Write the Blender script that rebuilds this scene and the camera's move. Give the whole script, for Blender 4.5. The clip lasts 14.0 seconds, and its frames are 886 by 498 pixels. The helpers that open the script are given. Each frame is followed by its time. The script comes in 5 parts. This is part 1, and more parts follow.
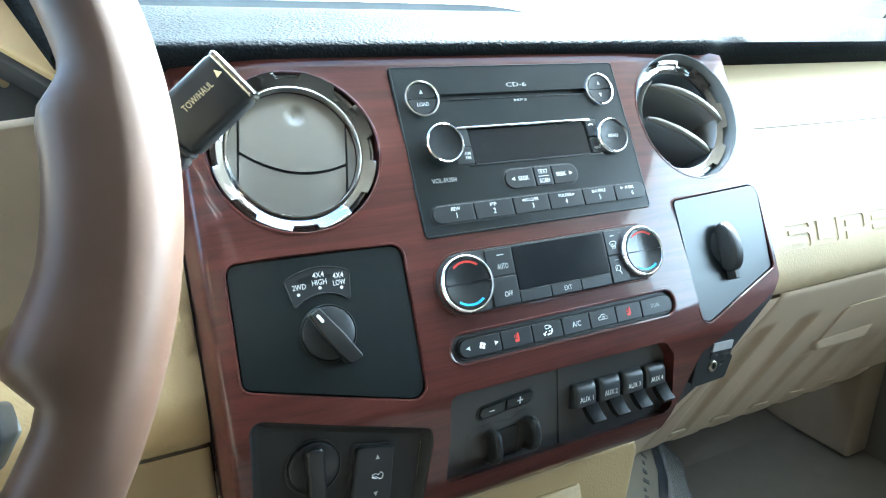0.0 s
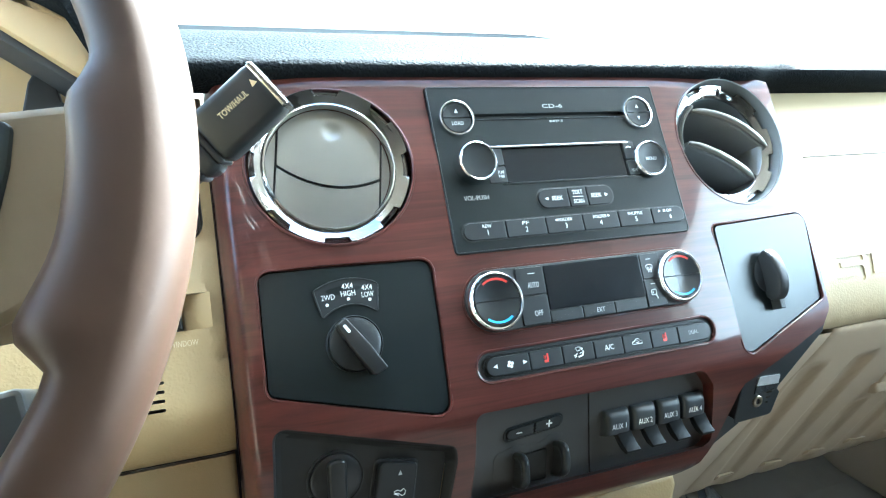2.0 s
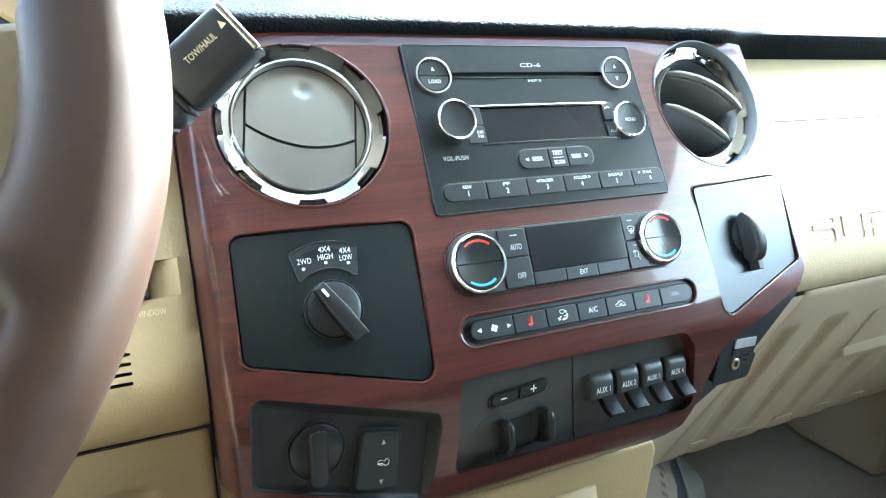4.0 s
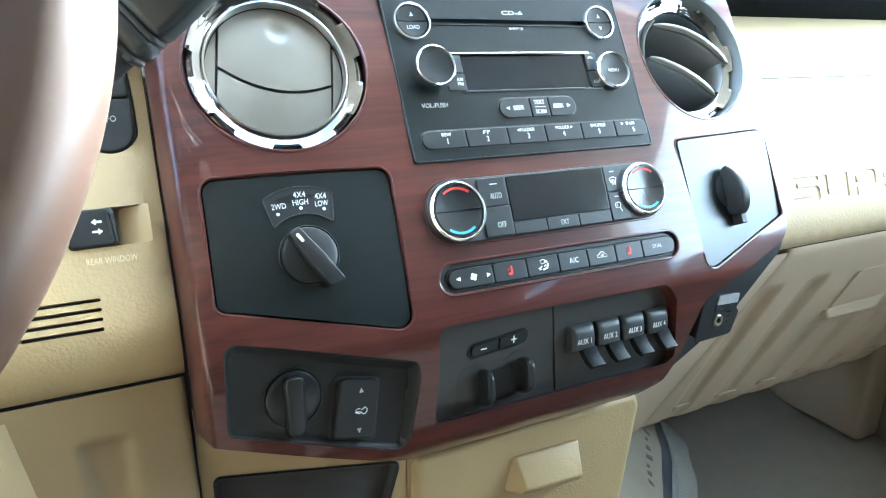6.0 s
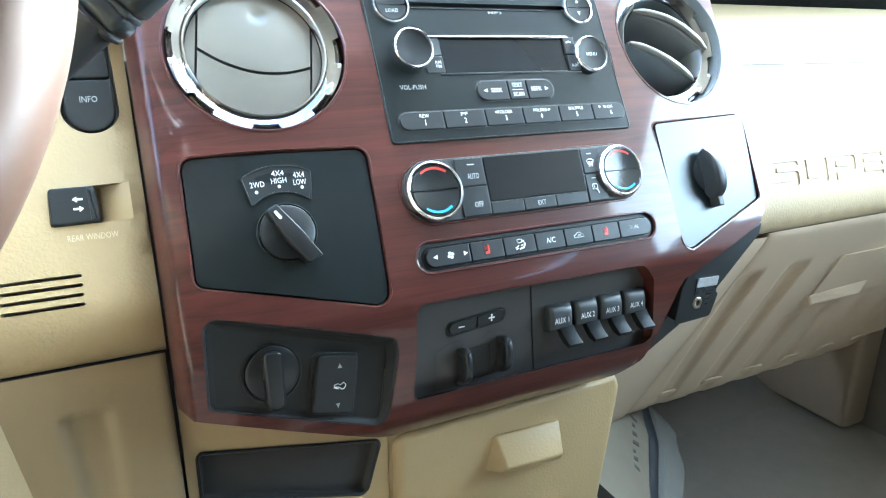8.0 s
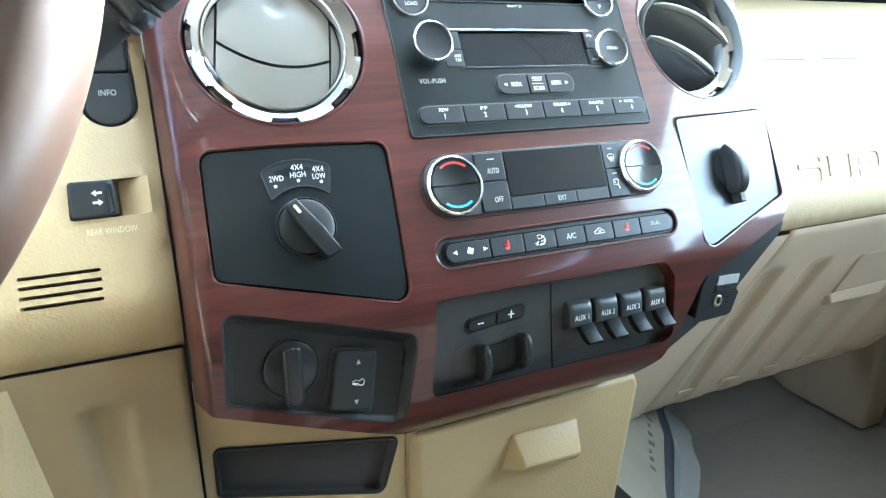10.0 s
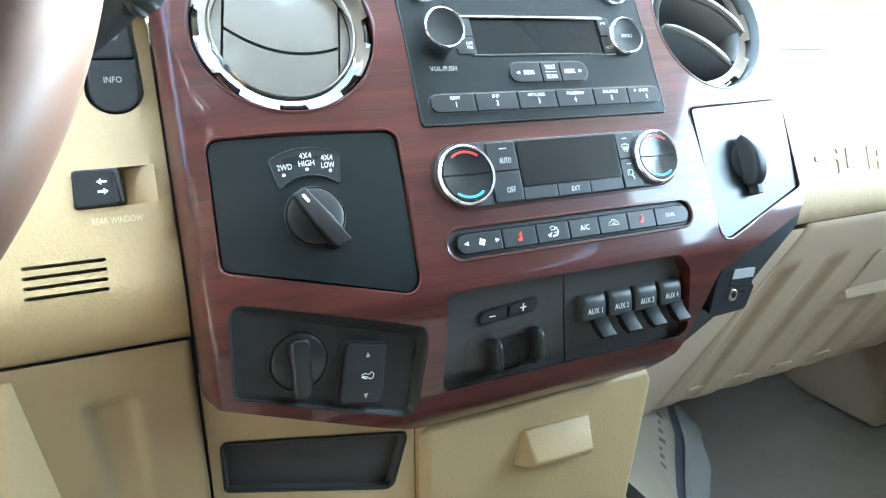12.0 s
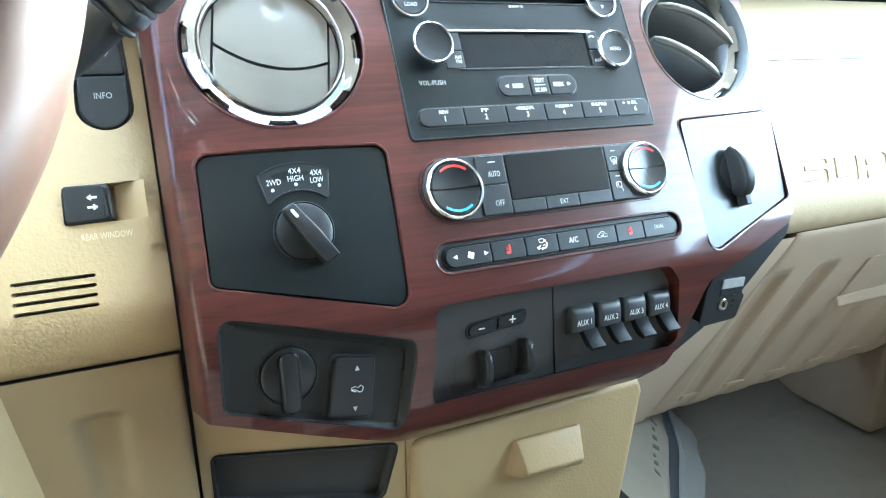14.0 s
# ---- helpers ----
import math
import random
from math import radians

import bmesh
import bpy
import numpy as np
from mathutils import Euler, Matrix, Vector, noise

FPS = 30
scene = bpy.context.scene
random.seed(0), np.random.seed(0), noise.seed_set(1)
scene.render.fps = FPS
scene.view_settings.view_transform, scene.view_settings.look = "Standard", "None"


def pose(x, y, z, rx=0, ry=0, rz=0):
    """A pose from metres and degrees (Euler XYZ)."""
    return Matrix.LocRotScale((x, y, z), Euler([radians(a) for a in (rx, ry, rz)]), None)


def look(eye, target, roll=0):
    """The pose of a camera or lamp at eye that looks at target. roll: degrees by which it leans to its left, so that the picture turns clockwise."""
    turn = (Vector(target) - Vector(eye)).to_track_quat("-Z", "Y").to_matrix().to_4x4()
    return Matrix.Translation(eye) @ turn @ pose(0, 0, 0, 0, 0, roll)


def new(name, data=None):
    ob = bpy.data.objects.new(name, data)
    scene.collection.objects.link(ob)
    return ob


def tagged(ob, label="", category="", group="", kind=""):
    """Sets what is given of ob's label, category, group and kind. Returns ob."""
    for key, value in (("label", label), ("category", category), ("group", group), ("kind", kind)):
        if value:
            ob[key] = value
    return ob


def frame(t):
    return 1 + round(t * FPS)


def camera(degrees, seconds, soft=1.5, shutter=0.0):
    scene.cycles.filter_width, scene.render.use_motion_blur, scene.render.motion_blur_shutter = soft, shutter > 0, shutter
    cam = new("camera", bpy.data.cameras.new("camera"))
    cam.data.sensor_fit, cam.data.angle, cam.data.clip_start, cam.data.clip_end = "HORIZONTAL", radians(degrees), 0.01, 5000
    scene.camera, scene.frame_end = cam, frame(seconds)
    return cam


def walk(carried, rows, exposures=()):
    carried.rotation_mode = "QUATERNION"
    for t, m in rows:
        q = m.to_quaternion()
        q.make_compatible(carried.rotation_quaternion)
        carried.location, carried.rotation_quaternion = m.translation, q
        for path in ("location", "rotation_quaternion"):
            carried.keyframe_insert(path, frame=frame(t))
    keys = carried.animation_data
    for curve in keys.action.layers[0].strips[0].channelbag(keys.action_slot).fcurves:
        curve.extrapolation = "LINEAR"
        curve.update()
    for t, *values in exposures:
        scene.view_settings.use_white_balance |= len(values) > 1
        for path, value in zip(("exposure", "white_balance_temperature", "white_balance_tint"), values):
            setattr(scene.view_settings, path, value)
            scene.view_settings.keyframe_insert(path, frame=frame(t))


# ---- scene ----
cam = camera(68.6, 14.0, soft=1.1)
METRES, EYE, TILT, TURN = 0.167, 0.80, -26.0, -25.0
ROWS = [
    (0.0, 0.0, 0.0, 0.0, 1.02, 5.24, 11.14),
    (0.5, 0.0088, -0.0046, 0.0055, 2.62, 6.54, 10.42),
    (1.0, 0.0004, 0.0158, -0.0202, 3.85, 7.33, 9.85),
    (1.5, 0.0222, 0.0004, -0.0555, 5.19, 8.37, 9.21),
    (2.0, 0.071, 0.011, -0.1067, 5.32, 9.29, 9.08),
    (2.5, 0.0502, 0.0491, -0.1394, 4.33, 9.22, 9.45),
    (3.0, -0.0086, 0.0726, -0.132, 3.25, 8.89, 9.93),
    (5.5, -0.0229, 0.1897, -0.3026, 1.6, 6.06, 10.75),
    (6.0, 0.002, 0.1753, -0.3255, 1.49, 5.91, 10.78),
    (6.5, 0.0185, 0.1495, -0.3434, 1.39, 5.92, 10.84),
    (7.0, 0.0365, 0.1423, -0.358, 1.38, 5.82, 10.85),
    (7.5, 0.0722, 0.1249, -0.3961, 1.34, 5.67, 10.86),
    (8.0, 0.0738, 0.1373, -0.4233, 1.37, 5.67, 10.9),
    (8.5, 0.0267, 0.1525, -0.4151, 1.57, 5.76, 10.88),
    (11.0, 0.0273, 0.179, -0.4336, 2.39, 5.7, 10.58),
    (11.5, -0.0027, 0.1925, -0.4247, 2.47, 5.66, 10.56),
    (12.0, 0.0009, 0.2258, -0.4434, 2.68, 5.62, 10.5),
    (12.5, 0.0094, 0.2197, -0.4459, 2.83, 5.63, 10.44),
    (13.0, 0.026, 0.2112, -0.4521, 2.89, 5.65, 10.43),
    (13.5, 0.0604, 0.1929, -0.4542, 2.89, 5.7, 10.47),
    (14.0, 0.0477, 0.207, -0.411, 2.57, 5.86, 10.65),
]
walk(cam, [(t, pose(0, 0, EYE, TILT) @ pose(0, 0, 0, 0, 0, TURN) @ pose(METRES * x, METRES * y, METRES * z, 90 + pitch, roll, yaw)) for t, x, y, z, yaw, pitch, roll in ROWS],
     exposures=[(0.0, 4.80, 5180, -5), (3.0, 4.95, 5310, -5), (6.5, 5.10, 5200, -3), (14.0, 5.24, 5140, -3)])

# ---------------------------------------------------------------- light
world = bpy.data.worlds.new("sky_world")
scene.world = world
world.use_nodes = True
wn, wl = world.node_tree.nodes, world.node_tree.links
sky = wn.new("ShaderNodeTexSky")
sky.sky_type = "NISHITA"
sky.sun_disc = False
SUN_EL, SUN_AZ = radians(45), radians(50)      # azimuth from straight ahead (+y) towards the passenger side (+x)
sky.sun_elevation, sky.sun_rotation = SUN_EL, SUN_AZ
sky.dust_density = 2.5
wl.new(sky.outputs[0], wn["Background"].inputs[0])
wn["Background"].inputs[1].default_value = 0.055

sun = new("sun", bpy.data.lights.new("sun", "SUN"))
sun.data.energy, sun.data.angle, sun.data.color = 5.0, radians(0.6), (1.0, 0.96, 0.90)
SUN_DIR = Vector((math.cos(SUN_EL) * math.sin(SUN_AZ), math.cos(SUN_EL) * math.cos(SUN_AZ), math.sin(SUN_EL)))
sun.matrix_world = look(Vector((0, 0, 3)) + SUN_DIR * 5, (0, 0, 3))



def window_light(name, eye, target, w, h, watts, color):
    """The sky's light in a window opening."""
    lamp = new(name, bpy.data.lights.new(name, "AREA"))
    lamp.data.shape, lamp.data.size, lamp.data.size_y = "RECTANGLE", w, h
    lamp.data.energy, lamp.data.color = watts, color
    lamp.matrix_world = look(eye, target)
    return lamp


window_light("skylight_passenger", (1.20, 0.00, 0.985), (0.0, 0.02, 0.87), 0.9, 0.43, 0.60, (0.96, 1.0, 0.96))

window_light("skylight_windscreen", (0.40, 0.78, 1.00), (0.40, 0.35, 0.42), 1.30, 0.50, 0.92, (1.0, 0.97, 0.90))

# ---------------------------------------------------------------- materials


def mat(name, color, rough=0.5, metal=0.0, coat=0.0, coat_rough=0.05, spec=0.5, var=0.0, var_scale=20.0, bump=0.0, bump_scale=600.0,
        rough_var=0.0, emit=0.0):
    """A surface with broad variation of its colour, a fine relief and uneven gloss."""
    m = bpy.data.materials.new(name)
    m.use_nodes = True
    nt = m.node_tree
    b = nt.nodes["Principled BSDF"]
    b.inputs["Base Color"].default_value = (*color, 1)
    b.inputs["Roughness"].default_value = rough
    b.inputs["Metallic"].default_value = metal
    b.inputs["Coat Weight"].default_value = coat
    b.inputs["Coat Roughness"].default_value = coat_rough
    b.inputs["Specular IOR Level"].default_value = spec
    if emit:
        b.inputs["Emission Color"].default_value = (*color, 1)
        b.inputs["Emission Strength"].default_value = emit
    tc = nt.nodes.new("ShaderNodeTexCoord")
    if var or rough_var:
        no = nt.nodes.new("ShaderNodeTexNoise")
        no.inputs["Scale"].default_value = var_scale
        no.inputs["Detail"].default_value = 6
        nt.links.new(tc.outputs["Object"], no.inputs["Vector"])
        if var:
            mx = nt.nodes.new("ShaderNodeMixRGB")
            mx.blend_type = "MIX"
            mx.inputs[1].default_value = (*[c * (1 - var) for c in color], 1)
            mx.inputs[2].default_value = (*[min(1, c * (1 + var)) for c in color], 1)
            nt.links.new(no.outputs["Fac"], mx.inputs[0])
            nt.links.new(mx.outputs[0], b.inputs["Base Color"])
        if rough_var:
            n2 = nt.nodes.new("ShaderNodeTexNoise")
            n2.inputs["Scale"].default_value = var_scale * 4
            n2.inputs["Detail"].default_value = 8
            nt.links.new(tc.outputs["Object"], n2.inputs["Vector"])
            mr = nt.nodes.new("ShaderNodeMapRange")
            mr.inputs["From Min"].default_value, mr.inputs["From Max"].default_value = 0.3, 0.7
            mr.inputs["To Min"].default_value, mr.inputs["To Max"].default_value = rough - rough_var, rough + rough_var
            nt.links.new(n2.outputs["Fac"], mr.inputs["Value"])
            nt.links.new(mr.outputs[0], b.inputs["Roughness"])
    if bump:
        bp = nt.nodes.new("ShaderNodeBump")
        bp.inputs["Strength"].default_value = bump
        bp.inputs["Distance"].default_value = 0.001
        nb = nt.nodes.new("ShaderNodeTexNoise")
        nb.inputs["Scale"].default_value = bump_scale
        nb.inputs["Detail"].default_value = 4
        nt.links.new(tc.outputs["Object"], nb.inputs["Vector"])
        nt.links.new(nb.outputs["Fac"], bp.inputs["Height"])
        nt.links.new(bp.outputs[0], b.inputs["Normal"])
    return m


def grained(name, color, rough, scale, strength, spec=0.5, var=0.06, deep=0.0012):
    """Moulded vinyl with a pebbled leather grain and broad tonal variation."""
    m = mat(name, color, rough, spec=spec, var=var, var_scale=9.0)
    nt = m.node_tree
    b = nt.nodes["Principled BSDF"]
    tc = [n for n in nt.nodes if n.bl_idname == "ShaderNodeTexCoord"][0]
    warp = nt.nodes.new("ShaderNodeTexNoise")
    warp.inputs["Scale"].default_value = scale * 0.6
    vo = nt.nodes.new("ShaderNodeTexVoronoi")
    vo.feature = "SMOOTH_F1"
    vo.inputs["Scale"].default_value = scale
    vo.inputs["Smoothness"].default_value = 0.6
    mixv = nt.nodes.new("ShaderNodeMixRGB")
    mixv.inputs[0].default_value = 0.004
    nt.links.new(tc.outputs["Object"], warp.inputs["Vector"])
    nt.links.new(tc.outputs["Object"], mixv.inputs[1])
    nt.links.new(warp.outputs["Color"], mixv.inputs[2])
    nt.links.new(mixv.outputs[0], vo.inputs["Vector"])
    bp = nt.nodes.new("ShaderNodeBump")
    bp.invert = True
    bp.inputs["Strength"].default_value = strength
    bp.inputs["Distance"].default_value = deep
    nt.links.new(vo.outputs["Distance"], bp.inputs["Height"])
    nt.links.new(bp.outputs[0], b.inputs["Normal"])
    return m


def wood_material():
    """Lacquered red-brown burl print with long streaks that run across the dash."""
    m = mat("lacquered_wood", (0.1, 0.03, 0.02), 0.32, coat=0.54, coat_rough=0.05, spec=0.2)
    nt = m.node_tree
    b = nt.nodes["Principled BSDF"]
    tc = [n for n in nt.nodes if n.bl_idname == "ShaderNodeTexCoord"][0]
    mp = nt.nodes.new("ShaderNodeMapping")
    mp.inputs["Scale"].default_value = (7, 130, 80)
    mp.inputs["Rotation"].default_value = (0, 0, radians(2.5))
    n1 = nt.nodes.new("ShaderNodeTexNoise")
    n1.inputs["Scale"].default_value, n1.inputs["Detail"].default_value, n1.inputs["Roughness"].default_value = 1.0, 7, 0.62
    n1.inputs["Distortion"].default_value = 0.7
    mp2 = nt.nodes.new("ShaderNodeMapping")
    mp2.inputs["Scale"].default_value = (30, 900, 500)
    n2 = nt.nodes.new("ShaderNodeTexNoise")
    n2.inputs["Scale"].default_value, n2.inputs["Detail"].default_value = 1.0, 3
    cr = nt.nodes.new("ShaderNodeValToRGB")
    cr.color_ramp.elements[0].position, cr.color_ramp.elements[0].color = 0.34, (0.042, 0.0142, 0.0118, 1)
    cr.color_ramp.elements[1].position, cr.color_ramp.elements[1].color = 0.72, (0.094, 0.0272, 0.0202, 1)
    e = cr.color_ramp.elements.new(0.52)
    e.color = (0.069, 0.0208, 0.0162, 1)
    mx = nt.nodes.new("ShaderNodeMixRGB")
    mx.blend_type = "MULTIPLY"
    mx.inputs[0].default_value = 0.20
    nt.links.new(tc.outputs["Object"], mp.inputs["Vector"])
    nt.links.new(mp.outputs[0], n1.inputs["Vector"])
    nt.links.new(tc.outputs["Object"], mp2.inputs["Vector"])
    nt.links.new(mp2.outputs[0], n2.inputs["Vector"])
    nt.links.new(n1.outputs["Fac"], cr.inputs["Fac"])
    nt.links.new(cr.outputs[0], mx.inputs[1])
    nt.links.new(n2.outputs["Fac"], mx.inputs[2])
    nt.links.new(mx.outputs[0], b.inputs["Base Color"])
    return m


WOOD = wood_material()
BLACK = mat("satin_black_plastic", (0.026, 0.0275, 0.0285), 0.44, spec=0.4, var=0.10, var_scale=40, bump=0.12, bump_scale=2500, rough_var=0.05)
KEYPLATE = mat("charcoal_switch_plate", (0.0070, 0.0098, 0.0100), 0.30, spec=0.58, bump=0.10, bump_scale=2600)
# lighter copy of the charcoal plate; reflected cab light is in its colour
LOWPLATE = mat("lit_lower_plate", (0.045, 0.0445, 0.0438), 0.36, spec=0.5, var=0.08, var_scale=40, bump=0.10, bump_scale=2600)
PLATE = mat("charcoal_plate", (0.0092, 0.0120, 0.0124), 0.30, spec=0.28, bump=0.10, bump_scale=2600)
SOFT = mat("soft_black_button", (0.020, 0.0222, 0.0232), 0.34, spec=0.33, var=0.08, var_scale=80, bump=0.05, bump_scale=2600)
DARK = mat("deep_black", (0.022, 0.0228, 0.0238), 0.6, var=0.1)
KFACE = mat("gloss_black_knob", (0.016, 0.018, 0.019), 0.20, spec=0.5, var=0.08, var_scale=60)
GLOSS = mat("display_lens", (0.010, 0.0115, 0.0135), 0.12, spec=0.34, rough_var=0.03, var_scale=15)
CHROME = mat("chrome", (0.83, 0.84, 0.86), 0.07, metal=1.0, rough_var=0.02, var_scale=60)
RINGM = mat("vent_chrome", (0.43, 0.435, 0.45), 0.08, metal=1.0, rough_var=0.03, var_scale=60)
SATIN = mat("satin_silver_paint", (0.265, 0.252, 0.226), 0.36, metal=0.8, var=0.05, var_scale=25, bump=0.05, bump_scale=3000, rough_var=0.04)
STEEL = mat("smoked_chrome", (0.36, 0.36, 0.36), 0.14, metal=1.0, rough_var=0.04, var_scale=60)
BEIGE = grained("beige_vinyl", (0.375, 0.281, 0.145), 0.50, 430, 0.24)
# beige vinyl, paled in its colour for cool window light and haze
BEIGE_LIT = grained("glare_paled_beige_vinyl", (0.455, 0.362, 0.222), 0.50, 430, 0.14)
LIDM = mat("dull_beige_plastic", (0.53, 0.425, 0.305), 0.6, var=0.07, var_scale=12, bump=0.12, bump_scale=900)
BEIGE_S = mat("beige_plastic", (0.375, 0.275, 0.138), 0.5, var=0.07, var_scale=12, bump=0.10, bump_scale=900, rough_var=0.05)
PAD = grained("black_vinyl_pad", (0.0088, 0.0102, 0.0114), 0.55, 430, 0.55, spec=0.0045, deep=0.0018)
TRAY = mat("matt_black_tray", (0.010, 0.0115, 0.013), 0.8, spec=0.0, var=0.1, var_scale=30)
LEATHER = grained("brown_leather", (0.052, 0.029, 0.0185), 0.42, 620, 0.010, spec=0.38, var=0.18)
TRIMG = mat("champagne_trim", (0.30, 0.245, 0.17), 0.36, metal=0.25, var=0.10, var_scale=30)
# slate lifted in its colour for the haze over the vent
BARREL = mat("hazed_slate_vent_plastic", (0.17, 0.185, 0.195), 0.4, var=0.08, rough_var=0.05)
SLATE = mat("slate_button", (0.035, 0.05, 0.062), 0.38, var=0.08, rough_var=0.05)
CARPET = mat("taupe_carpet", (0.145, 0.130, 0.110), 0.95, spec=0.1, var=0.10, var_scale=40, bump=0.35, bump_scale=900)
WHITE = mat("white_print", (0.78, 0.79, 0.78), 0.5)
GREYP = mat("grey_print", (0.46, 0.47, 0.47), 0.5)
CREAM = mat("pale_print", (0.60, 0.51, 0.34), 0.5)
RED = mat("red_print", (0.62, 0.045, 0.03), 0.4)
BLUE = mat("blue_print", (0.05, 0.33, 0.62), 0.4)
GOLD = mat("pale_gold_print", (0.72, 0.62, 0.40), 0.45)
# near-black for rear floor and tunnel, so they return little light
RUBBER = mat("low_bounce_floor", (0.022, 0.0195, 0.017), 0.9, spec=0.1, var=0.2, bump=0.3)
# walls out of view, toned for fill light; also darkens the airbag seam
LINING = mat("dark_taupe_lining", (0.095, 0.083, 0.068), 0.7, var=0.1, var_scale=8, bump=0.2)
HOOD = mat("satin_grey_black_switch", (0.034, 0.039, 0.043), 0.40, spec=0.5, var=0.08, var_scale=60, bump=0.05, bump_scale=2600)
# tan tone chosen for the light it returns, in place of a seat
FLOORM = mat("tan_bounce_floor", (0.24, 0.21, 0.17), 0.9, spec=0.1, var=0.3, var_scale=50, bump=0.6, bump_scale=900)
PADDLE = mat("smooth_black_paddle", (0.011, 0.0118, 0.0125), 0.36, spec=0.16, var=0.08, var_scale=60)
GRIPM = mat("dull_black_grip", (0.011, 0.0118, 0.0122), 0.34, spec=0.55, var=0.08, var_scale=60)
KNOBM = mat("matt_black_knob", (0.020, 0.021, 0.022), 0.45, spec=0.35, var=0.1, var_scale=60)
# tone of the unseen driver side, set for the fill it returns
DOOR = mat("taupe_door_lining", (0.13, 0.11, 0.08), 0.6, var=0.1, var_scale=8, bump=0.2)
CLOTH = mat("headliner_cloth", (0.27, 0.24, 0.20), 0.9, var=0.08, var_scale=6, bump=0.3, bump_scale=700)
ASPHALT = mat("pale_concrete", (0.32, 0.31, 0.29), 0.9, var=0.2, var_scale=2)
BRASS = mat("brass", (0.50, 0.45, 0.36), 0.35, metal=1.0)


def film_material():
    """Thin milky plastic film that lets part of the light through."""
    m = mat("clear_plastic_film", (0.34, 0.34, 0.33), 0.45, var=0.10, var_scale=30, bump=0.5, bump_scale=60)
    m.node_tree.nodes["Principled BSDF"].inputs["Alpha"].default_value = 0.40
    return m


FILM = film_material()


def glass_material():
    m = bpy.data.materials.new("window_glass")
    m.use_nodes = True
    b = m.node_tree.nodes["Principled BSDF"]
    b.inputs["Base Color"].default_value = (0.97, 1.0, 0.98, 1)
    b.inputs["Roughness"].default_value = 0.0
    b.inputs["Transmission Weight"].default_value = 1.0
    b.inputs["IOR"].default_value = 1.02
    return m


GLASS = glass_material()

# ---------------------------------------------------------------- frame of the dash: u across, v up its slope, n out towards the seats
PM = pose(0, 0, EYE, TILT) @ Matrix(((1, 0, 0, 0), (0, 0, -1, 0.43), (0, 1, 0, 0), (0, 0, 0, 1)))
ORG = {}


def thing(name, c, label, category, group="", kind="", m=None):
    """An Empty on the dash at c, which holds the parts."""
    ob = new(name)
    ob.empty_display_size = 0.02
    ob.matrix_world = (m or PM) @ Matrix.Translation(c)
    ORG[ob.name] = Vector(c)
    return tagged(ob, label, category, group, kind)


def mesh_of(bm, name, material, sharp=38):
    bmesh.ops.recalc_face_normals(bm, faces=bm.faces)
    me = bpy.data.meshes.new(name)
    bm.to_mesh(me)
    bm.free()
    me.materials.append(material)
    me.polygons.foreach_set("use_smooth", [p.loop_total <= 6 for p in me.polygons])
    me.set_sharp_from_angle(angle=radians(sharp))
    return me


def part(name, bm, material, parent, label="", sharp=38):
    c = ORG[parent.name]
    bmesh.ops.translate(bm, verts=bm.verts, vec=-c)
    ob = new(name, mesh_of(bm, name, material, sharp))
    ob.parent = parent
    ORG[ob.name] = c
    return tagged(ob, label)


def solid(name, bm, material, label, category, group="", kind="", m=None, sharp=38):
    """A thing of one mesh; bm is in dash coordinates unless m is given."""
    ob = new(name, mesh_of(bm, name, material, sharp))
    ob.matrix_world = PM if m is None else m
    ORG[ob.name] = Vector((0, 0, 0))
    return tagged(ob, label, category, group, kind)


# ---------------------------------------------------------------- outlines
def rpoly(pts, r, seg=5):
    """A polygon with rounded corners; r is one radius or one for each corner."""
    out, k = [], len(pts)
    rs = r if isinstance(r, (list, tuple)) else [r] * k
    for i in range(k):
        p, a, b = Vector(pts[i]), Vector(pts[i - 1]), Vector(pts[(i + 1) % k])
        da, db = (a - p), (b - p)
        la, lb = da.length, db.length
        da.normalize(), db.normalize()
        ang = da.angle(db)
        t = min(rs[i] / max(math.tan(ang / 2), 1e-4), la * 0.49, lb * 0.49)
        if t < 1e-6:
            out.append(tuple(p))
            continue
        p0, p1 = p + da * t, p + db * t
        c = p + (da + db).normalized() * (t / max(0.02, math.cos(ang / 2)))
        a0, a1 = p0 - c, p1 - c
        turn = a0.angle_signed(a1, 0.0)
        for s in range(seg + 1):
            f = -turn * s / seg
            q = c + Vector((a0.x * math.cos(f) - a0.y * math.sin(f), a0.x * math.sin(f) + a0.y * math.cos(f)))
            out.append((q.x, q.y))
    return ccw(out)


def ccw(p):
    area = sum(p[i - 1][0] * p[i][1] - p[i][0] * p[i - 1][1] for i in range(len(p)))
    return p if area > 0 else p[::-1]


def circle(c, r, k=48, a0=0.0, a1=2 * math.pi):
    full = abs(a1 - a0 - 2 * math.pi) < 1e-6
    return [(c[0] + r * math.cos(a0 + (a1 - a0) * i / (k if full else k - 1)), c[1] + r * math.sin(a0 + (a1 - a0) * i / (k if full else k - 1))) for i in range(k)]


def rect(u0, u1, v0, v1, r=0.001, seg=3):
    return rpoly([(u0, v0), (u1, v0), (u1, v1), (u0, v1)], r, seg)


def inset(p, d):
    out, k = [], len(p)
    for i in range(k):
        a, b, c = Vector(p[i - 1]), Vector(p[i]), Vector(p[(i + 1) % k])
        e1, e2 = (b - a), (c - b)
        n1, n2 = Vector((-e1.y, e1.x)), Vector((-e2.y, e2.x))
        if n1.length > 0:
            n1.normalize()
        if n2.length > 0:
            n2.normalize()
        n = n1 + n2
        n = n.normalized() if n.length > 1e-6 else n1
        out.append(tuple(b + n * d / max(0.5, n.dot(n1))))
    return out


# ---------------------------------------------------------------- solids
def flat(u, v):
    return 0.0


